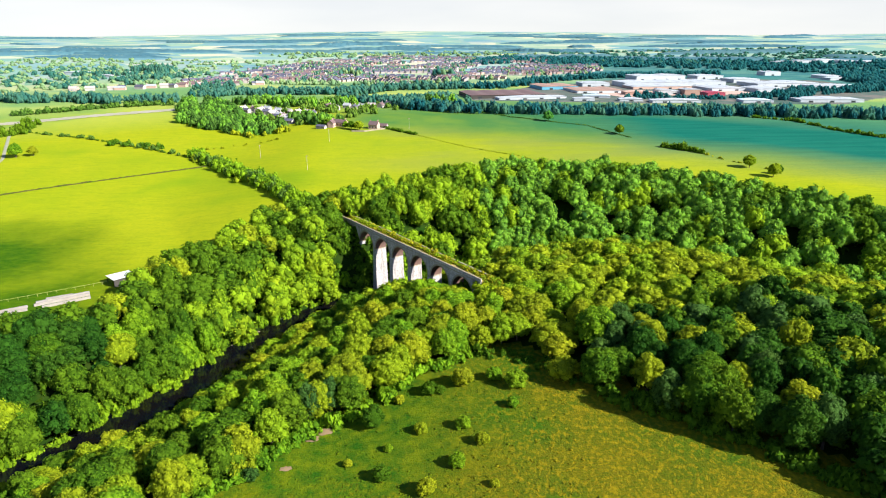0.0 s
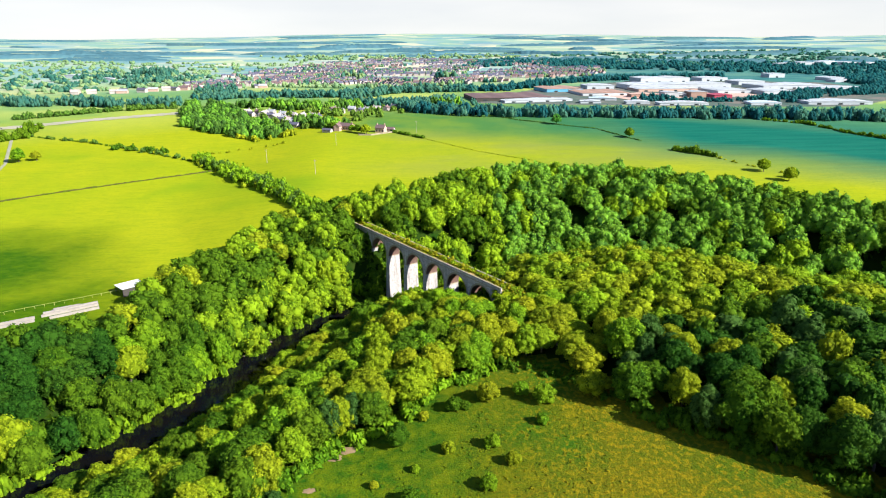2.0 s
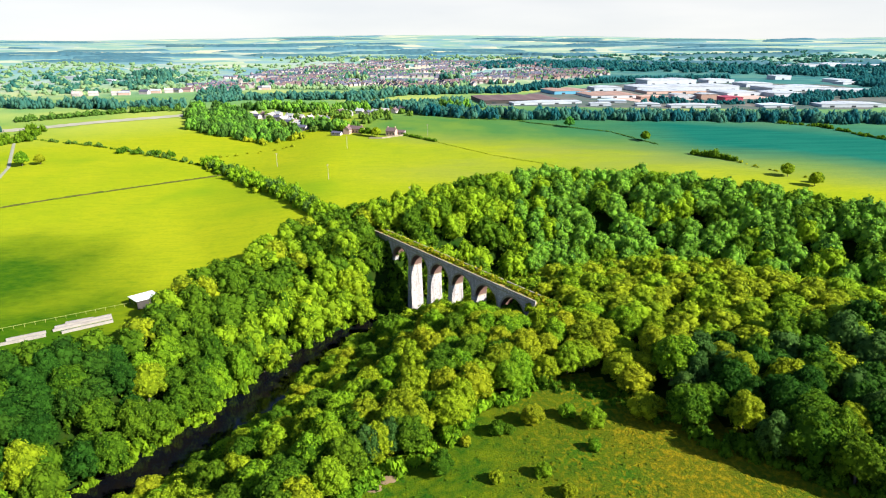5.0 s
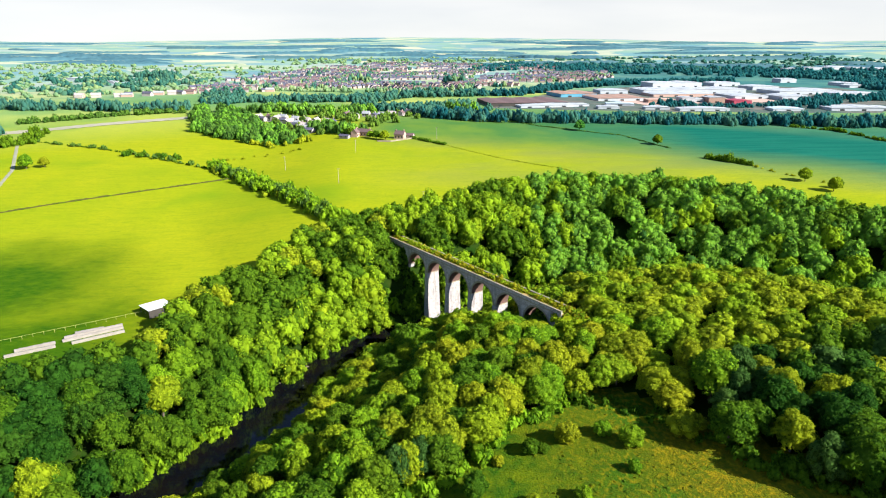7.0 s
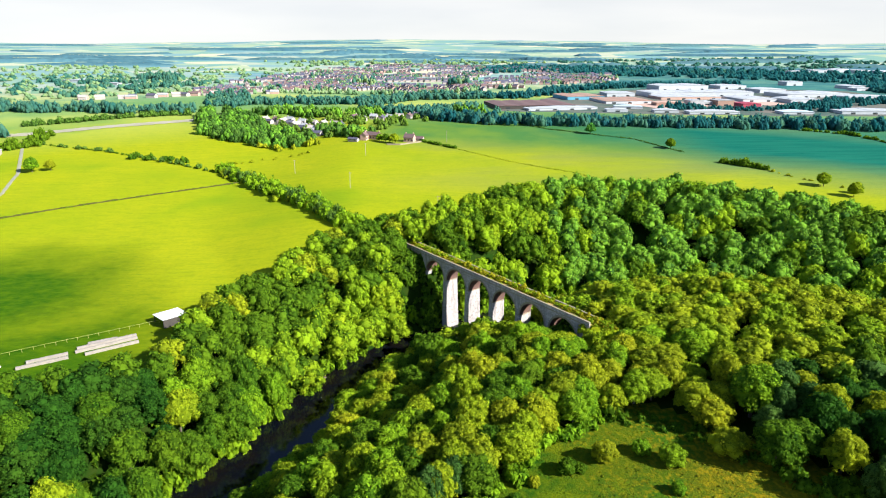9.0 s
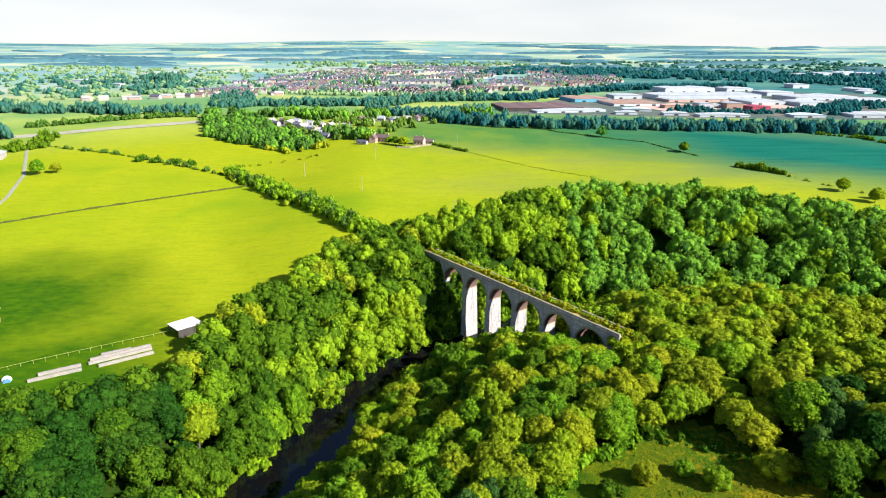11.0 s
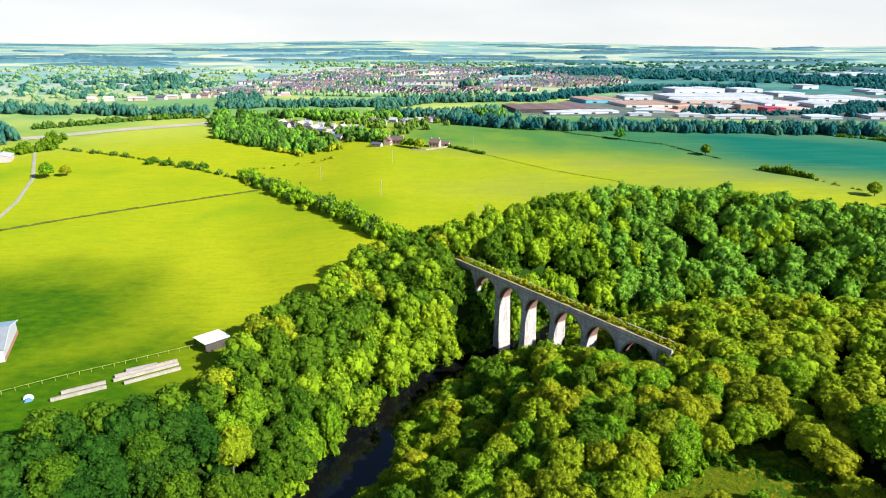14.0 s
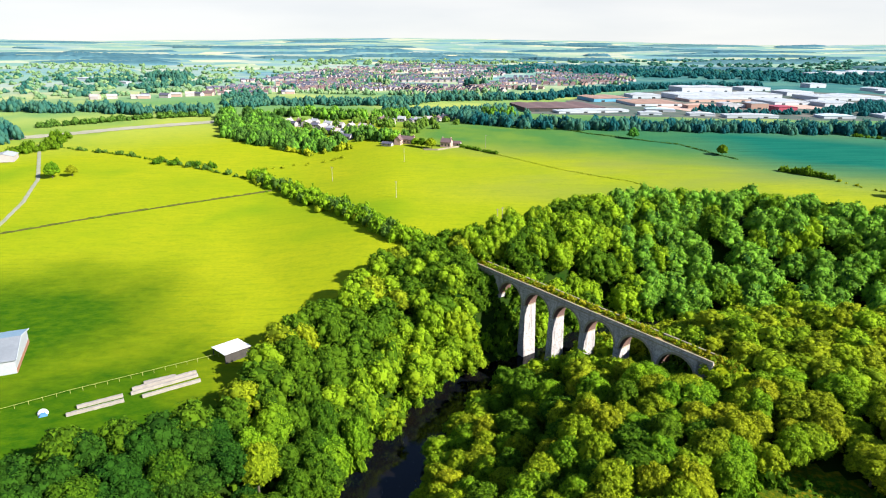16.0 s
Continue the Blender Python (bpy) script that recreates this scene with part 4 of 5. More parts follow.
def build_embankments():
    """The earth banks that carry the old railway on to both ends."""
    for lo, hi, name in ((-46, -13.5, "embankment"), (91.0, 112, "embankment")):
        verts, faces = [], []
        n = 14
        for i in range(n + 1):
            s = lo + (hi - lo) * i / n
            for u, up in ((-9, -9), (-2.0, -1.6), (0.4, 0.0), (4.8, 0.0), (7.2, -1.6), (14, -9)):
                p = VIA_A + VIA_DIR * s + VIA_SIDE * u
                verts.append((p.x, p.y, max(7.3 + up, ground_z(p.x, p.y) - 0.6) if abs(up) < 5 else min(7.3 + up, ground_z(p.x, p.y) - 0.6)))
        for i in range(n):
            for j in range(5):
                k = i * 6 + j
                faces.append((k, k + 6, k + 7, k + 1))
        ob = new(name, mesh_of(name, verts, faces, [GRASS], soft=True))
        tagged(ob, "grassy railway embankment beyond viaduct end", "embankment", kind="structure")


build_embankments()

BUSHES = [(20, 158, 3.2), (29, 159, 2.2), (34, 154, 3.0), (47, 155, 4.4), (11, 155, 2.3), (14, 155, 1.4), (3, 152, 1.4), (-3, 142, 2.9),
          (19, 138, 1.9), (23, 131, 1.7), (32, 145, 1.5), (17, 124, 1.9), (0, 122, 2.0), (1, 132, 1.0), (56, 153, 2.2), (24, 116, 1.0)]
DRY_BUSHES = [(9, 138, 1.6), (10, 116, 2.2), (-8, 128, 1.0)]


def bush(x, y, r, material, label, seed, tall=1.5):
    rng = np.random.default_rng(seed)
    v, t, q = crown_shape(rng, r, r * tall, -0.12 * r, 34, 90, 0.28, 1, 0.1, 0.34)
    ob = thing("bush", pose(x, y, lift(x, y, 0)), label, "bush", "meadow bushes")
    part("crown", fast_mesh("crown", v, t, q, material), material, ob)
    part("stem", trunk_bmesh(rng, r * 1.1, 0.09 * r), BARK, ob, "grey woody stem")


def build_bushes():
    for i, (x, y, r) in enumerate(BUSHES):
        tall = 2.3 if i == 7 else 1.55
        bush(x, y, r, LEAF_DARK if i in (4, 5, 7, 12) else LEAF_GREEN if i % 3 else LEAF_OLIVE,
             "tall dense dark shrub standing in rough meadow" if i == 7 else "rounded green bush standing in rough meadow", 60 + i, tall)
    for i, (x, y, r) in enumerate(DRY_BUSHES):
        bush(x, y, r, LEAF_OLIVE, "brownish half-bare shrub in rough meadow", 90 + i)
    bush(-29, 125, 2.0, LEAF_GREY, "pale blossoming shrub at wood edge", 99)
    for x, y, r in ((-18, 139, 1.7), (-15, 142, 1.9), (-22, 128, 1.2)):
        rng = np.random.default_rng(int(x * -7 + y))
        bm = bmesh.new()
        ring = []
        for k in range(18):
            a = k * math.tau / 18
            w = r * rng.uniform(0.7, 1.2)
            px, py = x + math.cos(a) * w * 1.25, y + math.sin(a) * w * 0.8
            ring.append(bm.verts.new((px, py, lift(px, py, 0.05))))
        mid = bm.verts.new((x, y, lift(x, y, 0.16)))
        for k in range(18):
            bm.faces.new((mid, ring[k], ring[(k + 1) % 18]))
        tagged(part("bare_patch", bm, EARTH), "worn patch of bare sandy earth in meadow", "bare earth", kind="structure")
    # tussocks of the rough meadow
    rng = np.random.default_rng(77)
    spots = []
    for _ in range(1500):
        x, y = rng.uniform(-45, 45), rng.uniform(95, 172)
        if inside(MEADOW_EDGE, x, y):
            r = rng.uniform(0.15, 0.36)
            spots.append((x, y, r, r * rng.uniform(0.3, 0.6), lift(x, y, 0)))
    tufts("tussocks", spots, MEADOW, "golden and green grass tussocks across rough meadow", "grass", 8, 1, 12, 1.0)


build_bushes()

HEDGE_BIG = [(-150, 458), (-114, 414), (-77, 361), (-57, 331), (-42, 318)]
HEDGE_SPARSE = [(-337, 561), (-301, 542), (-258, 525), (-218, 499), (-188, 481), (-149, 455)]


def build_hedges():
    rng = np.random.default_rng(31)

    def hedge(name, line, step, spread, r0, r1, tall, mat, label, seed, keep=1.0):
        spots = []
        for x, y in along(line, step, spread, rng):
            if rng.random() < keep:
                r = rng.uniform(r0, r1)
                spots.append((x, y, r, r * tall * rng.uniform(0.8, 1.2), lift(x, y, 0)))
        ob = tufts(name, spots, mat, label, "hedge", seed, 7, 20, 0.34)
        ob["kind"] = "stuff"

    hedge("hedge", HEDGE_BIG, 1.5, 3.6, 1.6, 3.6, 1.6, LEAF_GREEN, "tall overgrown green hedge between pastures", 41)
    hedge("hedge", HEDGE_BIG, 2.6, 5.0, 1.2, 2.6, 1.5, LEAF_OLIVE, "olive hawthorn scrub in overgrown field hedge", 42)
    hedge("hedge", HEDGE_BIG, 2.2, 4.0, 1.6, 3.2, 1.7, LEAF_COPSE, "dark thorn bushes in overgrown field hedge", 62)
    hedge("hedge", HEDGE_SPARSE, 2.2, 0.5, 0.5, 0.9, 1.3, LEAF_DARK, "low thin hedge along field boundary", 43, 0.8)
    hedge("hedge", HEDGE_SPARSE, 6.0, 1.0, 1.3, 2.4, 1.5, LEAF_COPSE, "scattered hedge bushes along field boundary", 44, 0.8)
    hedge("hedge", [(-234, 506), (-185, 483)], 6.5, 4.0, 2.0, 3.2, 1.2, LEAF_DARK, "clump of hedge bushes between two pastures", 45)
    hedge("hedge", [(52, 623), (88, 568), (119, 544), (147, 525), (163, 488), (169, 477)], 1.3, 0.3, 0.45, 0.8, 1.2, LEAF_COPSE, "clipped dark hedge along crop field", 46)
    hedge("hedge", [(180, 447), (191, 437), (200, 425)], 1.8, 1.0, 1.5, 2.8, 1.5, LEAF_DARK, "dark hawthorn hedge with gaps", 47)
    hedge("hedge", [(200, 425), (210, 405), (225, 383)], 3.0, 0.6, 0.6, 1.2, 1.2, LEAF_OLIVE, "thin broken hedge beside pasture", 48, 0.6)
    hedge("hedge", [(300, 556), (329, 539), (339, 501), (360, 470)], 3.0, 0.8, 1.2, 2.4, 1.3, LEAF_DARK, "dark hedge between crop fields", 49)
    hedge("hedge", [(-20, 522), (6, 494)], 2.0, 0.8, 1.2, 1.9, 1.1, LEAF_DARK, "short dark hedge beside farm", 50)
    hedge("hedge", [(6, 494), (43, 450), (78, 422), (90, 400)], 1.6, 0.3, 0.35, 0.6, 1.0, LEAF_OLIVE, "low straggling field boundary of grass and stones", 51)
    hedge("hedge", [(-383, 632), (-346, 649), (-314, 672), (-247, 690)], 2.4, 3.0, 1.8, 3.4, 1.5, LEAF_COPSE, "bushy green hedge along pale road", 52)
    hedge("hedge", [(-160, 480), (-120, 495), (-95, 500)], 4.0, 2.0, 0.8, 1.6, 1.0, LEAF_OLIVE, "small scattered shrubs in pasture", 53, 0.6)
    hedge("hedge", [(-345, 520), (-322, 545), (-335, 585)], 2.2, 5.0, 2.0, 4.0, 1.7, LEAF_DARK, "dense dark trees and bushes around farmyard", 54)
    # single field trees
    for i, (x, y, h, kind) in enumerate([(-277, 462, 10.0, "broad"), (-267, 466, 7.5, "olive"), (119, 546, 9, "north"), (163, 490, 8, "dark"), (214, 387, 8.5, "yellow"),
                                         (218, 366, 8.5, "yellow"), (-38, 512, 8, "yellow"), (-45, 516, 7, "dark"), (-66, 530, 7, "dark"), (-50, 520, 6, "broad"), (224, 372, 6, "dark")]):
        m = Matrix.LocRotScale((x, y, lift(x, y, -0.2)), Euler((0, 0, i * 1.3)), (0.115 * h, 0.115 * h, h / 10))
        ob = plant_tree(kind, i % 3, m)
        tagged(ob, "single broadleaf tree standing in open pasture", "tree", "field trees")


build_hedges()

# ---- field walls, tracks, fence, farm things by the wood ----
ribbon("track", [(-250, 340), (-256, 372), (-266, 410), (-284, 458), (-325, 535), (-340, 560)], 2.3, GRAVEL, 0.32, "pale gravel farm track across pasture", "track")
ribbon("road", [(-420, 560), (-355, 594), (-295, 630), (-231, 660), (-190, 672)], 15, CONCRETE, 0.35, "pale broad road strip beside hedge", "road")


def build_wall():
    rng = np.random.default_rng(12)
    pts = along([(-300, 324), (-248, 359), (-196, 394), (-157, 417), (-134, 432)], 1.4, 0.05, rng)
    pts.sort()
    verts, faces = [], []
    for i, (x, y) in enumerate(pts):
        z = lift(x, y, 0)
        top = rng.uniform(0.5, 0.95)
        nx, ny = -0.56, 0.83
        for w, h in ((0.35, -0.2), (0.2, top), (-0.2, top), (-0.35, -0.2)):
            verts.append((x + nx * w, y + ny * w, z + h))
    for i in range(len(pts) - 1):
        for j in range(3):
            k = i * 4 + j
            faces.append((k, k + 4, k + 5, k + 1))
    ob = new("field_wall", mesh_of("field_wall", verts, faces, [DRY_STONE]))
    tagged(ob, "low dark dry-stone wall between two pastures", "wall", kind="structure")
    weeds = [(x + rng.uniform(-0.7, 0.7), y + rng.uniform(-0.7, 0.7), r, r * 0.9, lift(x, y, 0)) for x, y in pts[::2] for r in (rng.uniform(0.25, 0.7),)]
    tufts("wall_weeds", weeds, LEAF_DARK, "rank weeds growing along field wall", "weeds", 64, 3, 10, 0.5)


build_wall()


def build_fence():
    line = [(-200, 178), (-155.4, 206.4), (-142.3, 215.1), (-114, 231.6), (-106, 236)]
    fence = thing("fence", Matrix(), "post and rail fence of pale timber along pasture", "fence")
    pts = []
    for (ax, ay), (bx, by) in zip(line, line[1:]):
        n = int(math.hypot(bx - ax, by - ay) / 2.8)
        pts += [(ax + (bx - ax) * i / n, ay + (by - ay) * i / n) for i in range(n)]
    post = bpy.data.meshes.new("post")
    bm = boxed(-0.05, -0.05, -0.4, 0.05, 0.05, 1.2, bevel=0.015)
    bm.to_mesh(post)
    bm.free()
    post.materials.append(TAPE)
    for x, y in pts:
        part("post", post, TAPE, fence).location = (x, y, lift(x, y, 0))
    for (ax, ay), (bx, by) in zip(pts, pts[1:]):
        za, zb = lift(ax, ay, 0), lift(bx, by, 0)
        for h in (1.1,):
            bm = bmesh.new()
            a, b = Vector((ax, ay, za + h)), Vector((bx, by, zb + h))
            side = (b - a).cross(Vector((0, 0, 1))).normalized() * 0.03
            vs = [bm.verts.new(p + sgn * side + Vector((0, 0, dz))) for p in (a, b) for sgn in (-1, 1) for dz in (-0.035, 0.035)]
            bmesh.ops.convex_hull(bm, input=vs)
            part("rail", bm, TAPE, fence)


build_fence()


def square_bale(rng):
    """A long strapped square bale with soft edges and shallow strap grooves."""
    bm = boxed(-0.6, -0.46, 0, 0.6, 0.46, 0.82, bevel=0.05)
    bmesh.ops.bisect_plane(bm, geom=bm.verts[:] + bm.edges[:] + bm.faces[:], plane_co=(0.2, 0, 0), plane_no=(1, 0, 0))
    bmesh.ops.bisect_plane(bm, geom=bm.verts[:] + bm.edges[:] + bm.faces[:], plane_co=(-0.2, 0, 0), plane_no=(1, 0, 0))
    for v in bm.verts:
        v.co += Vector((0, rng.uniform(-0.025, 0.025), rng.uniform(-0.02, 0.03) if v.co.z > 0.3 else 0))
        if abs(abs(v.co.x) - 0.2) < 0.01:
            v.co.y *= 0.97
    return bm


def build_bales():
    rng = np.random.default_rng(17)
    kinds = []
    for _ in range(4):
        me = bpy.data.meshes.new("bale")
        bm = square_bale(rng)
        bm.to_mesh(me)
        bm.free()
        me.materials.append(BALE_WRAP)
        kinds.append(me)
    rows = [((-124.7, 219.4), (-117.3, 223.1)), ((-126.5, 216.2), (-112.3, 225.2)), ((-125.9, 214.0), (-111.2, 223.2)), ((-122.3, 212.5), (-109.6, 220.4)),
            ((-137.0, 207.9), (-127.6, 213.2)), ((-137.9, 204.3), (-126.3, 210.8))]
    for (ax, ay), (bx, by) in rows:
        ln = math.hypot(bx - ax, by - ay)
        n = round(ln / 1.19)
        row = thing("bale_row", Matrix.LocRotScale((ax, ay, lift(ax, ay, 0)), Euler((0, 0, math.atan2(by - ay, bx - ax))), None),
                    "long row of pale square bales laid on grass", "bale row", "bale rows")
        for i in range(n):
            x = (i + 0.5) * ln / n
            wx, wy = ax + (bx - ax) * x / ln, ay + (by - ay) * x / ln
            b = part("bale", kinds[int(rng.integers(4))], BALE_WRAP, row)
            b.location = (x, rng.uniform(-0.04, 0.04), lift(wx, wy, 0) - lift(ax, ay, 0) - 0.04)
            b.rotation_euler = (0, 0, (math.pi if rng.random() < 0.5 else 0) + rng.uniform(-0.02, 0.02))


build_bales()


def build_shelter():
    """Open-sided field shelter with a white sloping roof."""
    x, y = -105.0, 235.4
    z = lift(x, y, 0)
    hut = thing("field_shelter", Matrix.LocRotScale((x, y, z), Euler((0, 0, radians(-47))), None), "open-sided timber field shelter with white sheet roof", "shelter")
    roof = bmesh.new()
    box(roof, -4.2, -4.3, 0, 4.2, 4.3, 0.1, 0.03)
    for v in roof.verts:
        v.co.z += 2.75 + v.co.x * 0.05
    part("roof", roof, TENT_WHITE, hut, "white corrugated sheet roof")
    for k in range(8):
        py = -4.13 + 1.18 * k
        rib = boxed(-4.2, py - 0.06, 0.08, 4.2, py + 0.06, 0.16)
        for v in rib.verts:
            v.co.z += 2.75 + v.co.x * 0.05
        part("roof_rib", rib, TENT_WHITE, hut)
    for px in (-3.8, 3.8):
        for py in (-3.9, 0, 3.9):
            part("post", boxed(px - 0.12, py - 0.12, -0.4, px + 0.12, py + 0.12, 2.74 + px * 0.05), DARK_TIMBER, hut)
    part("back_wall", boxed(3.85, -3.8, -0.2, 3.95, 3.8, 2.8), DARK_TIMBER, hut)
    part("side_wall", boxed(-3.7, 3.95, -0.2, 3.7, 4.05, 2.5), DARK_TIMBER, hut)
    # bigger barn further along
    ax, ay = -163.1, 227.0
    d = Vector((-8.3, 20.5, 0)).normalized()
    ang = math.atan2(d.y, d.x)
    z = lift(ax, ay, 0)
    barn = thing("barn", Matrix.LocRotScale((ax, ay, z - 0.1), Euler((0, 0, ang)), None), "large grey farm barn, sky sheen painted blue on far roof slope", "barn")
    L, W, E, R = 21.5, 30.0, 4.4, 6.8
    gable = [(0, 0), (L, 0), (L, E), (L / 2, R), (0, E)]
    body = prism(gable, 0.0, W)
    part("wall", body, GREY_ROOF, barn, "pale grey sheet walls")
    part("plinth", boxed(0.2, -0.12, 0, L - 0.2, 0.0, 1.3), RUST, barn, "rust-brown lower boards")
    # the far slope is coloured bluer for the sky it reflects
    for a, b, mat in ((-0.5, L / 2, BARN_GREY), (L / 2, L + 0.5, BARN_SKY_SHEEN)):
        za, zb = (E - 0.2, R) if a < 0 else (R, E - 0.2)
        part("roof", prism([(a, za + 0.05), (b, zb + 0.05), (b, zb + 0.25), (a, za + 0.25)], -0.5, W + 0.5), mat, barn)
    part("rooflight", prism([(4.0, 5.72), (6.2, 6.2), (6.2, 6.26), (4.0, 5.78)], 6.0, 7.0), DARK_GLASS, barn, "dark rooflight")
    part("barge_board", prism([(-0.5, E - 0.2), (L / 2, R), (L + 0.5, E - 0.2), (L + 0.5, E + 0.2), (L / 2, R + 0.35), (-0.5, E + 0.2)], -0.62, -0.5), WHITE_ROOF, barn, "white edge trim")
    # small tent
    tx, ty = -144.3, 205.6
    tent = thing("tent", pose(tx, ty, lift(tx, ty, 0), 0, 0, 30), "small blue and white dome tent on pasture", "tent")
    bm = bmesh.new()
    bmesh.ops.create_uvsphere(bm, u_segments=14, v_segments=8, radius=1.3)
    bmesh.ops.bisect_plane(bm, geom=bm.verts[:] + bm.edges[:] + bm.faces[:], plane_co=(0, 0, 0), plane_no=(0, 0, -1), clear_outer=True)
    part("dome", bm, TENT_WHITE, tent, "white canvas dome")
    part("porch", prism([(-1.0, 0), (1.0, 0), (0.5, 0.85), (-0.5, 0.85)], -1.75, -0.7), TENT_BLUE, tent, "blue canvas porch")


build_shelter()


def utility_pole(x, y, h=9.0, turn=0.0):
    ob = thing("utility_pole", pose(x, y, lift(x, y, 0), 0, 0, turn), "slim wooden power pole standing in pasture", "pole", "power poles")
    bm = bmesh.new()
    bmesh.ops.create_cone(bm, segments=8, radius1=0.15, radius2=0.10, depth=h + 0.5, cap_ends=True, matrix=Matrix.Translation((0, 0, h / 2 - 0.25)))
    part("post", bm, BALE_WRAP, ob, "pale weathered post")
    part("crossarm", boxed(-1.0, -0.06, h - 0.5, 1.0, 0.06, h - 0.36), TIMBER, ob)
    for px in (-0.9, 0.0, 0.9):
        bm = bmesh.new()
        bmesh.ops.create_cone(bm, segments=6, radius1=0.06, radius2=0.04, depth=0.22, cap_ends=True, matrix=Matrix.Translation((px, 0, h - 0.25 if px else h + 0.1)))
        part("insulator", bm, DARK_TIMBER, ob)


for px, py in ((-9, 347), (-11.5, 345), (-57, 473), (-60, 393), (-100, 441), (1, 516)):
    utility_pole(px, py, 9.0, 30)

# ---- houses, works and town ----
def house(name, x, y, turn, w, d, eave, ridge, wall, roof, label, category, windows=0, chimneys=1, group=""):
    z = lift(x, y, 0)
    ob = thing(name, Matrix.LocRotScale((x, y, z - 0.15), Euler((0, 0, radians(turn))), None), label, category, group)
    part("wall", prism([(-d / 2, 0), (d / 2, 0), (d / 2, eave), (0, ridge), (-d / 2, eave)], -w / 2, w / 2), wall, ob)
    for a in (-1, 1):
        lo = (a * (d / 2 + 0.35), eave - 0.2)
        part("roof", prism([lo, (0, ridge + 0.02), (0, ridge + 0.22), (lo[0], lo[1] + 0.2)], -w / 2 - 0.3, w / 2 + 0.3), roof, ob)
    for i in range(chimneys):
        cy = (-1) ** i * (w / 2 - 0.7)
        part("chimney", boxed(-0.4, cy - 0.4, ridge - 0.5, 0.4, cy + 0.4, ridge + 1.1, bevel=0.05), wall, ob)
    for i in range(windows):
        cy = -w / 2 + (i + 0.5) * w / windows
        for a in (-1, 1):
            for zz in ((1.0, 2.3), (3.4, 4.6)) if eave > 4.5 else ((1.0, 2.3),):
                part("window", boxed(a * d / 2 - 0.04, cy - 0.5, zz[0], a * d / 2 + 0.04, cy + 0.5, zz[1]), DARK_GLASS, ob)
    return ob


def build_farm():
    house("farmhouse", -56, 531, 62, 13, 6, 3.4, 5.4, PINK_WALL, TILE_ROOF, "pinkish stone farmhouse with clay tile roof", "house", 5, 2)
    house("farmhouse", -62, 527, -20, 5, 5, 3.6, 5.9, PINK_WALL, TILE_ROOF, "gabled stone farmhouse wing with clay tile roof", "house", 2, 1)
    house("farmhouse", -27, 519, 70, 7.5, 6, 3.6, 6.0, PINK_WALL, TILE_ROOF, "pink stone cottage with steep clay roof", "house", 3, 2)
    house("outbuilding", -20, 522, 70, 7, 4.4, 2.2, 3.6, CREAM_WALL, TILE_ROOF, "low cream outbuilding beside cottage", "outbuilding", 2, 0)
    house("outbuilding", -70, 524, 62, 8, 3.6, 2.0, 3.2, CREAM_WALL, SLATE_ROOF, "low cream byre with slate roof", "outbuilding", 2, 0)
    wall = [(-44, 507), (-34, 506), (-18, 517)]
    verts, faces = [], []
    for x, y in wall:
        z = lift(x, y, 0)
        for w, h in ((0.3, -0.2), (0.3, 1.1), (-0.3, 1.1), (-0.3, -0.2)):
            verts.append((x - 0.5 * w, y + 0.86 * w, z + h))
    for i in range(2):
        for j in range(3):
            k = i * 4 + j
            faces.append((k, k + 4, k + 5, k + 1))
    tagged(new("garden_wall", mesh_of("garden_wall", verts, faces, [COPING])), "pale stone garden wall round farm", "wall", kind="structure")


build_farm()


def build_village():
    rng = np.random.default_rng(8)
    spots = [(-165, 648), (-159, 638), (-154, 650), (-147, 641), (-141, 648), (-138, 630), (-131, 622), (-127, 634), (-122, 612), (-117, 601), (-112, 592), (-109, 580), (-105, 612), (-100, 588),
             (-94, 604), (-99, 574), (-123, 602), (-115, 622), (-88, 594), (-71, 628), (-62, 645), (-54, 634), (-46, 640), (-38, 648), (-29, 652), (-22, 659), (-12, 654), (-80, 640), (-104, 566)]
    roofs = (GREY_ROOF, TILE_ROOF, CREAM_WALL, SLATE_ROOF)
    for i, (x, y) in enumerate(spots):
        big = i in (3, 6, 10, 13)
        house("house", x, y, rng.uniform(50, 80) if i % 3 else rng.uniform(-30, -10), 12 if big else rng.uniform(6, 9), 6 if big else rng.uniform(4.6, 5.6), 3.0, rng.uniform(4.4, 5.2),
              CREAM_WALL, CREAM_WALL if big else roofs[int(rng.integers(4))], "pale harled village house among trees" if not big else "cream-roofed village hall among trees",
              "house", 3, 1, "village houses")
    ribbon("yard", [(-166, 643), (-140, 637), (-122, 610), (-108, 584), (-100, 566)], 13, CONCRETE, 0.25, "pale gravel yard and lane between village houses", "yard")
    line = [(-452, 872), (-415, 880), (-375, 897), (-345, 925), (-300, 945), (-255, 958), (-215, 968)]
    for i, (x, y) in enumerate(along(line, 11.5, 5.0, rng)):
        house("terrace", x, y, 100 + rng.normal(0, 12), rng.uniform(8, 15), rng.uniform(6, 8), 3.6, rng.uniform(5.2, 6.2), (CREAM_WALL, PINK_WALL, CREAM_WALL)[i % 3], roofs[int(rng.integers(4))],
              "cream terraced house near tree belt", "house", 0, 1, "terraces")
    house("farm_shed", -333, 509, 20, 16, 12, 4, 5.5, CREAM_WALL, GREY_ROOF, "pale farm shed beside track", "shed", 0, 0)


build_village()


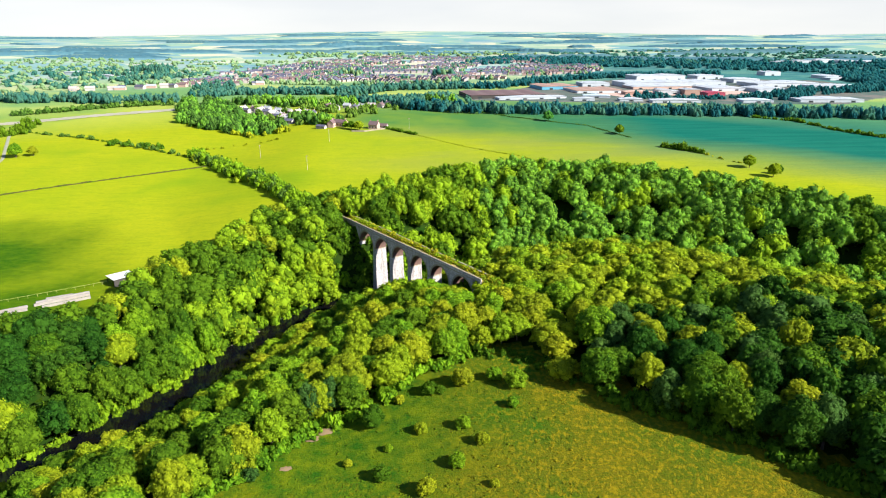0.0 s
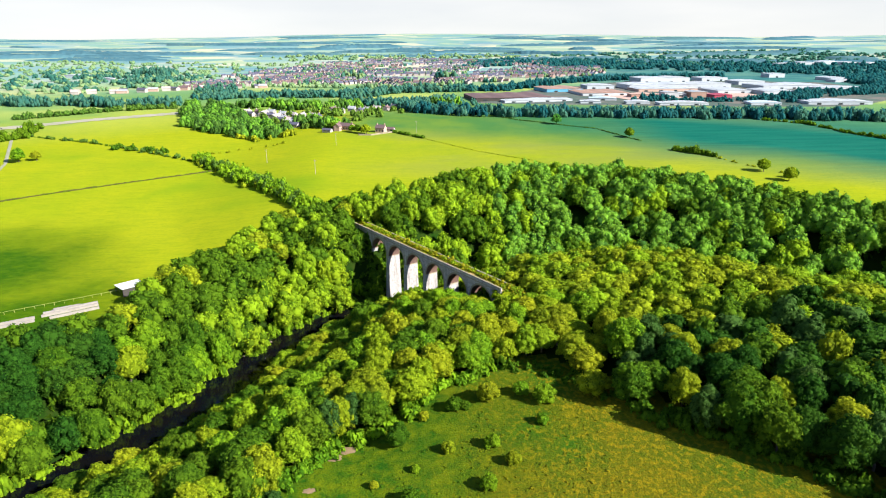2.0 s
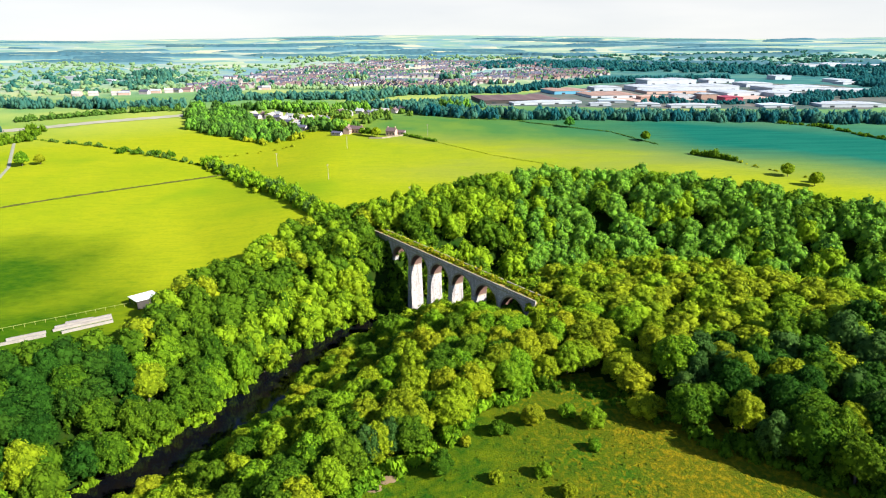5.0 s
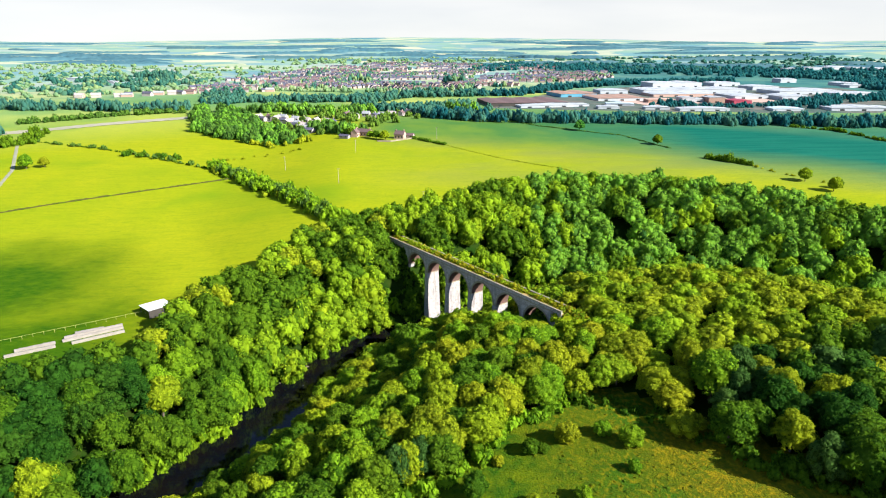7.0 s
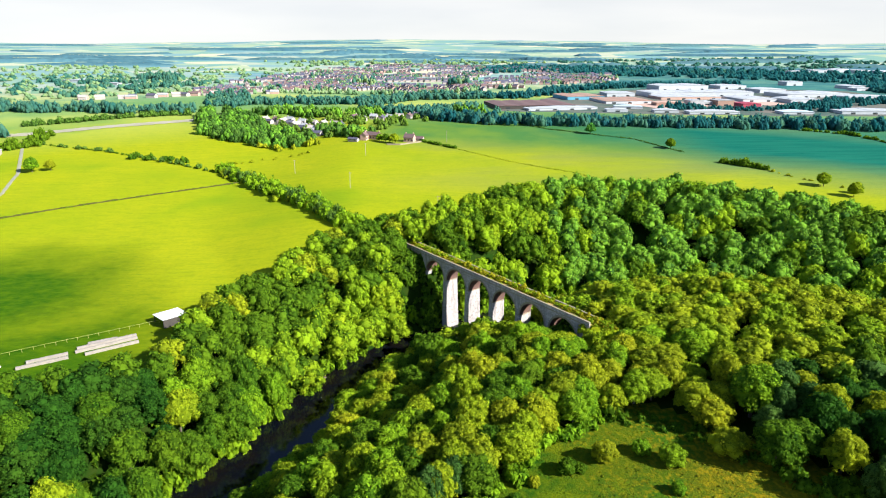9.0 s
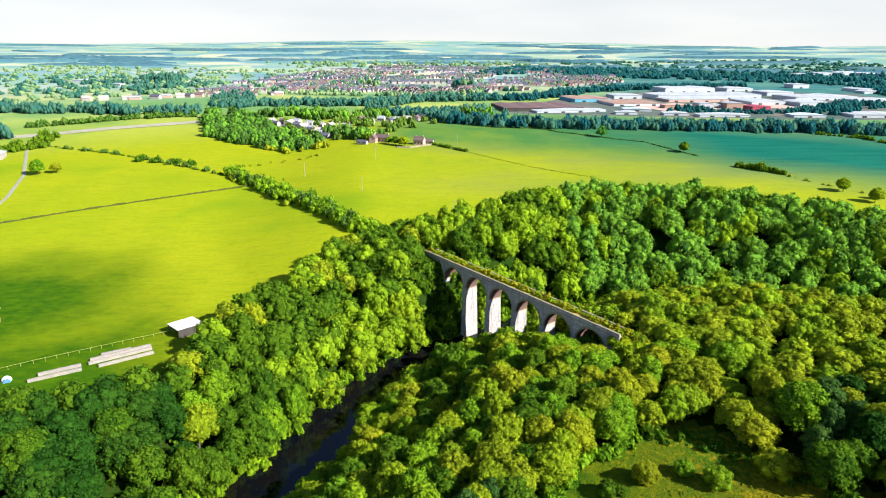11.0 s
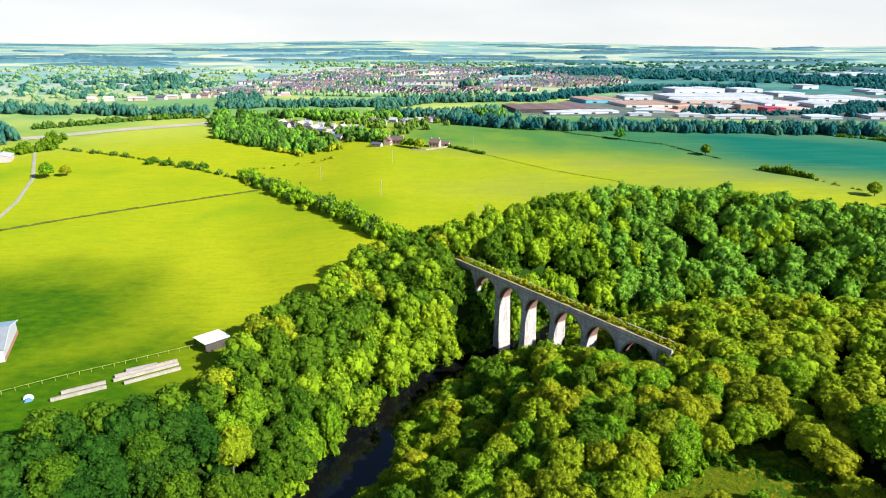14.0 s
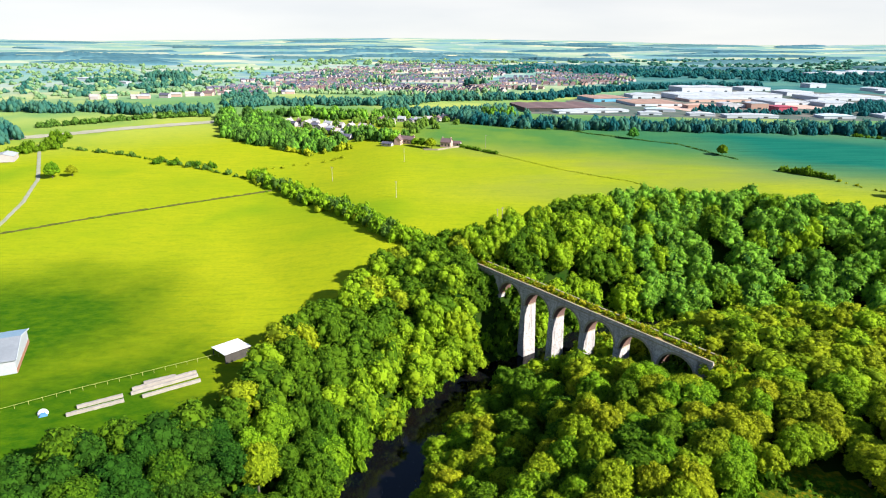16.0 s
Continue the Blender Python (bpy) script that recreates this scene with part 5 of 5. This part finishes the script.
def works(x0, y0, x1, y1, h, wall, roof, label, turn=0.0, bays=1):
    """A works hall with a low ridged or sawtooth roof, a base wall and a door."""
    cx, cy, w, d = (x0 + x1) / 2, (y0 + y1) / 2, abs(x1 - x0), abs(y1 - y0)
    ob = thing("works_hall", Matrix.LocRotScale((cx, cy, lift(cx, cy, 0) - 0.3), Euler((0, 0, radians(turn))), (1, 1, 0.58)), label, "factory hall", "works halls")
    part("wall", boxed(-w / 2, -d / 2, 0, w / 2, d / 2, h), wall, ob)
    for i in range(bays):
        a, b = -w / 2 + w * i / bays, -w / 2 + w * (i + 1) / bays
        rise = min(2.2, 0.06 * (b - a) + 0.5)
        part("roof", prism([(a - (0.4 if i == 0 else 0), h), (b + (0.4 if i == bays - 1 else 0), h), (b, h + 0.35), ((a + b) / 2, h + rise), (a, h + 0.35)], -d / 2 - 0.4, d / 2 + 0.4), roof, ob)
    for i in range(max(1, int(w / 18))):
        dx = -w / 2 + (i + 0.5) * w / max(1, int(w / 18))
        if roof in (WHITE_ROOF, GREY_ROOF) and h > 4:
            b = -w / 2 + (i + 0.25) * w / max(1, int(w / 18))
            k = min(bays - 1, int((b + w / 2) / (w / bays)))
            lo, wide = -w / 2 + k * w / bays, w / bays
            slope = 1 - abs((b - lo) / wide * 2 - 1)
            z = h + 0.35 + (min(2.2, 0.06 * wide + 0.5) - 0.35) * slope
            part("rooflight", boxed(b - 0.6, -d / 2 + 2, z - 0.3, b + 0.6, d / 2 - 2, z + 0.22), BLUE_ROOF if roof == GREY_ROOF else GREY_ROOF, ob)
        part("loading_door", boxed(dx - 2.2, -d / 2 - 0.12, 0, dx + 2.2, -d / 2, min(4.5, h * 0.7)), DARK_GLASS, ob)


def build_works():
    works(62, 735, 150, 800, 7, DARK_TIMBER, TILE_ROOF, "long dark works hall with brown ridged roof", 8, 4)
    works(95, 722, 175, 738, 5, WHITE_ROOF, WHITE_ROOF, "low white works hall beside tree belt", 12)
    works(165, 850, 215, 900, 8, BLUE_CLAD, BROWN_CLAD, "blue-clad hall with flat brown roof", 10, 2)
    works(200, 795, 260, 850, 6, WHITE_ROOF, BROWN_CLAD, "wide hall with pale walls and brown yard roof", 6, 3)
    works(236, 905, 275, 935, 9, WHITE_ROOF, WHITE_ROOF, "white warehouse with shallow ridged roof", 4)
    works(290, 900, 440, 945, 11, WHITE_ROOF, WHITE_ROOF, "very long white warehouse with ridged roofs", 6, 3)
    works(290, 855, 372, 893, 7, PINK_WALL, WHITE_ROOF, "white-roofed hall with pinkish brick walls", 5, 2)
    works(352, 1035, 436, 1075, 13, WHITE_ROOF, WHITE_ROOF, "tall white distribution shed behind works", 8, 2)
    works(462, 1058, 508, 1090, 9, WHITE_ROOF, WHITE_ROOF, "white warehouse with shallow ridged roof", 8)
    works(477, 965, 520, 1000, 10, WHITE_ROOF, WHITE_ROOF, "white warehouse with grey stained roof", 8)
    works(468, 880, 560, 930, 9, WHITE_ROOF, WHITE_ROOF, "broad white warehouse near dark trees", 6, 2)
    works(430, 800, 470, 840, 8, WHITE_ROOF, WHITE_ROOF, "white glazed works office with ridged roof", 4)
    works(380, 820, 425, 870, 7, WHITE_ROOF, WHITE_ROOF, "white low warehouse between works halls", 5)
    works(338, 733, 359, 752, 10, RED_CLAD, RED_CLAD, "bright red square works building", 3)
    works(325, 766, 345, 785, 12, BROWN_CLAD, GREY_ROOF, "reddish brown tower block of works", 3)
    works(294, 768, 310, 785, 11, GREY_ROOF, GREY_ROOF, "grey blocky works building", 3)
    works(255, 770, 288, 785, 7, BROWN_CLAD, PINK_WALL, "reddish brick works hall", 3)
    works(310, 775, 324, 790, 8, GREY_ROOF, WHITE_ROOF, "grey linking works block", 3)
    works(525, 838, 590, 865, 8, WHITE_ROOF, WHITE_ROOF, "white warehouse with long shallow roof", 4)
    works(672, 1050, 705, 1085, 9, WHITE_ROOF, WHITE_ROOF, "white warehouse with shallow ridged roof", 8)
    works(655, 1010, 690, 1030, 7, WHITE_ROOF, WHITE_ROOF, "white warehouse beside dark wood", 8)
    works(414, 672, 480, 700, 6, WHITE_ROOF, WHITE_ROOF, "broad low white shed behind tree belt", -4)
    works(178, 700, 200, 712, 5, WHITE_ROOF, WHITE_ROOF, "low white shed behind tree belt", -4)
    works(198, 735, 228, 750, 5, WHITE_ROOF, BLUE_ROOF, "low pale blue roofed shed among works", -10)
    works(225, 690, 250, 703, 5, WHITE_ROOF, WHITE_ROOF, "low white shed behind tree belt", -4)
    works(255, 674, 306, 690, 5, WHITE_ROOF, WHITE_ROOF, "low white shed behind tree belt", -2)
    works(352, 674, 384, 692, 5, WHITE_ROOF, BLUE_ROOF, "low pale shed behind tree belt", -2)
    works(620, 1140, 650, 1165, 12, WHITE_ROOF, WHITE_ROOF, "white office block with arched white roof", 5, 2)
    for i, (x, y) in enumerate([(833, 1493), (890, 1510), (935, 1505), (975, 1490), (1010, 1455), (960, 1540)]):
        works(x, y, x + 45, y + 25, 9, WHITE_ROOF, WHITE_ROOF, "far white industrial shed beyond woods", 5 * i)
    works(-672, 1262, -620, 1290, 7, WHITE_ROOF, WHITE_ROOF, "long white school building among trees", -12)
    works(-560, 1172, -530, 1186, 6, GREY_ROOF, GREY_ROOF, "grey flat school block among trees", -12)
    draped("yard", [(60, 715), (250, 668), (450, 650), (640, 800), (640, 1000), (380, 1100), (160, 905)], ESTATE, 0.3, "tarmac and rough ground of works estate", "yard", 12)
    ribbon("yard", [(235, 770), (330, 800), (420, 800)], 60, PINK_WALL, 0.5, "pinkish cleared yard between works halls", "yard")


build_works()

TOWN = [(-350, 955), (-208, 975), (-45, 940), (62, 1010), (239, 1130), (335, 1210), (440, 1480), (330, 1760), (-60, 1950), (-240, 1750), (-380, 1300)]


def build_town():
    rng = np.random.default_rng(99)
    verts, faces, slot, n = [], [], [], 0
    count = 0
    trees, homes = [], []
    for _ in range(4600):
        if count > 2300:
            break
        cx, cy = rng.uniform(-340, 430), rng.uniform(940, 1980)
        if not inside(TOWN, cx, cy):
            continue
        ang = radians(rng.choice([12, 12, 102, 60, -20]) + rng.normal(0, 9))
        ca, sa = math.cos(ang), math.sin(ang)
        k = int(rng.integers(3, 10))
        tone = int(rng.integers(0, 3))
        for i in range(k):
            off = (i - k / 2) * 11.5
            for row in (0, 1):
                px, py = cx + ca * off - sa * row * 26, cy + sa * off + ca * row * 26
                if not inside(TOWN, px, py):
                    continue
                w, d, e, r = rng.uniform(5.5, 10), rng.uniform(5, 6.8), rng.uniform(2.8, 4.4), rng.uniform(5.0, 6.8)
                count += 1
                homes.append((px, py, ang, w, d, e, r, 0 if rng.random() < 0.82 else 4, 1 + (tone if rng.random() < 0.8 else int(rng.integers(0, 3)))))
        trees.append((cx + rng.uniform(-20, 20), cy + rng.uniform(-20, 20)))
    homes.sort(key=lambda q: math.hypot(q[0], q[1]))
    first = {}
    for px, py, ang, w, d, e, r, wall, roof in homes[:240]:
        m = Matrix.LocRotScale((px, py, ground_z(px, py) - 0.3), Euler((0, 0, ang)), (w / 8, d / 7, e / 4.2))
        if (wall, roof) in first:
            copy_thing(first[wall, roof], m).scale = m.to_scale()
            continue
        label = "small town house with clay tile roof" if roof == 1 else "small town house with grey slate roof"
        ob = thing("town_house", m, ("pinkish " if wall == 4 else "cream ") + label, "house", "town houses")
        turned = Matrix.Rotation(math.pi / 2, 4, "Z")
        body = prism([(-3.5, 0), (3.5, 0), (3.5, 4.2), (0, 6.8), (-3.5, 4.2)], -4, 4)
        body.transform(turned)
        part("wall", body, PINK_WALL if wall == 4 else CREAM_WALL, ob)
        for a in (-1, 1):
            slope = prism([(a * 3.8, 3.95), (0, 6.82), (0, 7.0), (a * 3.8, 4.15)], -4.2, 4.2)
            slope.transform(turned)
            part("roof", slope, TILE_ROOF if roof == 1 else SLATE_ROOF, ob)
        stack = boxed(3.0, -0.4, 6.2, 3.8, 0.4, 7.9)
        part("chimney", stack, PINK_WALL, ob)
        first[wall, roof] = ob
    for px, py, ang, w, d, e, r, wall, roof in homes[240:]:
        ca, sa = math.cos(ang), math.sin(ang)
        z = ground_z(px, py) - 0.5
        pts = [(-w / 2, -d / 2, 0), (w / 2, -d / 2, 0), (w / 2, d / 2, 0), (-w / 2, d / 2, 0),
               (-w / 2, -d / 2, e), (w / 2, -d / 2, e), (w / 2, d / 2, e), (-w / 2, d / 2, e), (-w / 2, 0, r), (w / 2, 0, r)]
        verts += [(px + x * ca - y * sa, py + x * sa + y * ca, z + h) for x, y, h in pts]
        faces += [tuple(n + q for q in f) for f in ((0, 1, 5, 4), (1, 2, 6, 5), (2, 3, 7, 6), (3, 0, 4, 7), (5, 6, 9), (7, 4, 8), (4, 5, 9, 8), (6, 7, 8, 9))]
        slot += [wall] * 6 + [roof] * 2
        n += 10
    me = mesh_of("town_houses", verts, faces, [CREAM_WALL, TILE_ROOF, SLATE_ROOF, SLATE_ROOF, PINK_WALL], slot)
    tagged(new("town_houses", me), "rows of small town houses with brown and slate roofs", "houses", kind="stuff")
    return trees


town_trees = build_town()


def far_trees(name, spots, material, label, seed, lobes=6, leaves=8, leaf=0.3):
    """Woods far off. spots: x, y, radius, height."""
    rng = np.random.default_rng(seed)
    shapes = [crown_shape(rng, 1.0, 1.0, 0.0, lobes, leaves, leaf, 1, 0.25, 0.22) for _ in range(5)]
    vs, ts, qs, n = [], [], [], 0
    xs = np.array([s[0] for s in spots]), np.array([s[1] for s in spots])
    zs = land(*xs)
    for (x, y, r, h), z in zip(spots, zs):
        v, t, q = shapes[int(rng.integers(5))]
        a = rng.uniform(0, 6.28)
        ca, sa = math.cos(a) * r, math.sin(a) * r
        vs.append(np.stack([v[:, 0] * ca - v[:, 1] * sa + x, v[:, 0] * sa + v[:, 1] * ca + y, v[:, 2] * h + z - 0.4], 1))
        ts.append(t + n), qs.append(q + n)
        n += len(v)
    ob = new(name, fast_mesh(name, np.concatenate(vs), np.concatenate(ts), np.concatenate(qs), material))
    tagged(ob, label, "woodland", kind="stuff")


def build_far_woods():
    rng = np.random.default_rng(55)

    def belt(line, width, step, r, h):
        out = []
        for x, y in along(line, step, width / 2, rng):
            k = rng.uniform(0.75, 1.2)
            out.append((x, y, r * k, h * k))
        return out

    def patch(poly, step, r, h):
        x0, x1 = min(p[0] for p in poly), max(p[0] for p in poly)
        y0, y1 = min(p[1] for p in poly), max(p[1] for p in poly)
        out = []
        for _ in range(int((x1 - x0) * (y1 - y0) / step ** 2)):
            x, y = rng.uniform(x0, x1), rng.uniform(y0, y1)
            if inside(poly, x, y):
                k = rng.uniform(0.75, 1.2)
                out.append((x, y, r * k, h * k))
        return out

    copse = patch([(-203, 582), (-238, 680), (-207, 700), (-172, 640), (-145, 592), (-114, 562), (-100, 531), (-122, 523), (-163, 552)], 7.0, 5.2, 8.5)
    far_trees("copse", copse[::2], LEAF_COPSE, "dense green copse beside village houses", 1, 18, 22, 0.15)
    far_trees("copse", copse[1::2], LEAF_NORTH, "dark green trees of copse beside village", 11, 18, 22, 0.15)
    fringe = belt([(-150, 541), (-122, 521), (-101, 530), (-104, 545)], 5, 6.0, 2.6, 4)
    far_trees("copse", fringe, LEAF_OLIVE, "olive shrubs along sunny copse edge", 12, 10, 14, 0.2)
    between = patch([(-110, 560), (-70, 540), (-62, 560), (-20, 600), (0, 640), (-30, 662), (-90, 648), (-160, 650), (-150, 625)], 14.0, 3.4, 5.5)
    far_trees("village_trees", between, LEAF_COPSE, "green garden trees between village houses", 13, 10, 12, 0.2)
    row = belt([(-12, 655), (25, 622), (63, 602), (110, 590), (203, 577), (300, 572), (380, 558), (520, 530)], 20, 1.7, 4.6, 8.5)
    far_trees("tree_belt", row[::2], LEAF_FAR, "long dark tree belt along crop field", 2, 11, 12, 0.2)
    far_trees("tree_belt", row[1::2], LEAF_HAZE_BLUE, "dark trees in belt along crop field, haze blue in their colour", 22, 11, 12, 0.2)
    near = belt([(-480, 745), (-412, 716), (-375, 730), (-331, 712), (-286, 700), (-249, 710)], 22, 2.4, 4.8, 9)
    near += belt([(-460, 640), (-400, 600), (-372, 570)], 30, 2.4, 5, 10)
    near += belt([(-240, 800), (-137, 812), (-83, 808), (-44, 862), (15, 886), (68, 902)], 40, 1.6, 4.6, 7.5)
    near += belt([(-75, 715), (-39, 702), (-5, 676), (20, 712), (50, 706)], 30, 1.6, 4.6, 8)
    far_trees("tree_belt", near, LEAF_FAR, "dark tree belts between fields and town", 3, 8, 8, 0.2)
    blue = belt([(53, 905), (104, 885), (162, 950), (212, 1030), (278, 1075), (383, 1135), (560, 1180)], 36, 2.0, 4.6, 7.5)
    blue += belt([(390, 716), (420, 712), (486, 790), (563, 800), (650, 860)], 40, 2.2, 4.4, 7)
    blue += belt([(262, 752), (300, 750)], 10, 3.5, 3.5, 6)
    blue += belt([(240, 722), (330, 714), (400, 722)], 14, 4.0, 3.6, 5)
    far_trees("tree_belt", blue, LEAF_HAZE_BLUE, "dark tree belts round works halls, haze blue in their colour", 23, 8, 8, 0.2)
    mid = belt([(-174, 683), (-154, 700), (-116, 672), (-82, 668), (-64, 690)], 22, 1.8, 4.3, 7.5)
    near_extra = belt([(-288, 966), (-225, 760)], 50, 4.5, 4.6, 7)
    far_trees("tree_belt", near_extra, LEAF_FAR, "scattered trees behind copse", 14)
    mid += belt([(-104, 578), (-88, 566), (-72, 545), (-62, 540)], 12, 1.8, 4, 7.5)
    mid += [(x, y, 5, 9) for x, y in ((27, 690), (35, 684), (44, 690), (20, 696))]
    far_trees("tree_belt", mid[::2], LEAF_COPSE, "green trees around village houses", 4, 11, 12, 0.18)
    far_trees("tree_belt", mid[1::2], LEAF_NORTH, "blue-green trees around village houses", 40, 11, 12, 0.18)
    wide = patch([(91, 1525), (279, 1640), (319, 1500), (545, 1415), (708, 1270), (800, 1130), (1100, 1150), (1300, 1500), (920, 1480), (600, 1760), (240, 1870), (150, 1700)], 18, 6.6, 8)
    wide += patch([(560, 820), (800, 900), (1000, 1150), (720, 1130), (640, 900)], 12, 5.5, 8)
    far_trees("far_woods", wide, LEAF_HAZE_BLUE, "far dark woods spreading behind works", 5, 4, 3)
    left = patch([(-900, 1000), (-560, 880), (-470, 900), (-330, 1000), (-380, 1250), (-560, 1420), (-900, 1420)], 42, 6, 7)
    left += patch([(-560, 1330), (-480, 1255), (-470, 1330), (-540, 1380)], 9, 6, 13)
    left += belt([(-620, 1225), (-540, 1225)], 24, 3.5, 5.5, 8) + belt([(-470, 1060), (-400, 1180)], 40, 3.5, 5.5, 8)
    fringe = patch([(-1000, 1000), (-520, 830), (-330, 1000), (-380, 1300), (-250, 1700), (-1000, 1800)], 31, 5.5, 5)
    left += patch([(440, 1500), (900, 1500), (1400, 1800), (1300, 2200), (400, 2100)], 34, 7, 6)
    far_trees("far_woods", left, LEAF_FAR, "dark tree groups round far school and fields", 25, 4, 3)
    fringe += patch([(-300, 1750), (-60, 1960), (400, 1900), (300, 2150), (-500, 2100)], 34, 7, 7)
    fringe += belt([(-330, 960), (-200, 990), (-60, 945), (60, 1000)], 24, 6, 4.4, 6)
    far_trees("scattered_trees", fringe, LEAF_GARDEN, "scattered green trees round town and fields, pale haze in their colour", 15, 4, 3)
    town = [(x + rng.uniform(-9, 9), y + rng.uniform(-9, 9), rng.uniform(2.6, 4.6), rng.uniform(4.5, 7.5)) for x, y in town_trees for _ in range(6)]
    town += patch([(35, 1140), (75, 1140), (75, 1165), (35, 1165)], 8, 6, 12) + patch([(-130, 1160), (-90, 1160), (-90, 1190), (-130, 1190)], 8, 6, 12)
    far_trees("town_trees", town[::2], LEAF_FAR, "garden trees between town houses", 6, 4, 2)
    far_trees("town_trees", town[1::2], LEAF_GARDEN, "green garden trees between town houses, pale haze in their colour", 26, 4, 2)
    build_hill_woods(rng)


def build_hill_woods(rng):
    """Shelter belts and woods on the far hills: closed canopies with a rough top and ragged ends."""
    lines = [([(-1230, 1860), (-1048, 1967), (-957, 2046), (-800, 2030)], 60, 11), ([(-400, 2560), (-233, 2696), (-52, 2734)], 110, 12),
             ([(-300, 2330), (-87, 2333), (100, 2300)], 26, 10), ([(560, 2425), (660, 2400)], 40, 10), ([(292, 2212), (461, 2120), (620, 2090)], 40, 11)]
    for _ in range(64):
        a, r = rng.uniform(-0.62, 0.66), rng.uniform(1800, 4300)
        x, y = math.sin(a) * r, math.cos(a) * r
        ln, t = rng.uniform(60, 330), rng.normal(0, 0.25)
        lines.append(([(x - ln * math.cos(t), y - ln * math.sin(t)), (x, y + rng.normal(0, 14)), (x + ln * math.cos(t), y + ln * math.sin(t))], rng.uniform(10, 90), rng.uniform(5, 9)))
    verts, faces = [], []
    for line, width, h in lines:
        rows = []
        for (ax, ay), (bx, by) in zip(line, line[1:]):
            n = max(2, int(math.hypot(bx - ax, by - ay) / 7))
            rows += [(ax + (bx - ax) * i / n, ay + (by - ay) * i / n) for i in range(n)]
        first, wide = len(verts), 7
        for i, (x, y) in enumerate(rows):
            end = min(1.0, 6 * min(i, len(rows) - 1 - i) / len(rows) + 0.05)
            for j in range(wide):
                k = j / (wide - 1) * 2 - 1
                px, py = x + rng.normal(0, 1.5), y + k * width / 2 * (0.55 + 0.45 * end) + rng.normal(0, 1.5)
                top = 0.0 if abs(k) > 0.99 else h * end ** 0.5 * rng.uniform(0.65, 1.1)
                verts.append((px, py, ground_z(px, py) - 1.0 + top))
        for i in range(len(rows) - 1):
            for j in range(wide - 1):
                k = first + i * wide + j
                faces.append((k, k + wide, k + wide + 1, k + 1))
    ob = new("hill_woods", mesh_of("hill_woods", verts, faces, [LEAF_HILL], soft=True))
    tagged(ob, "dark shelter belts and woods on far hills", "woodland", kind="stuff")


build_far_woods()
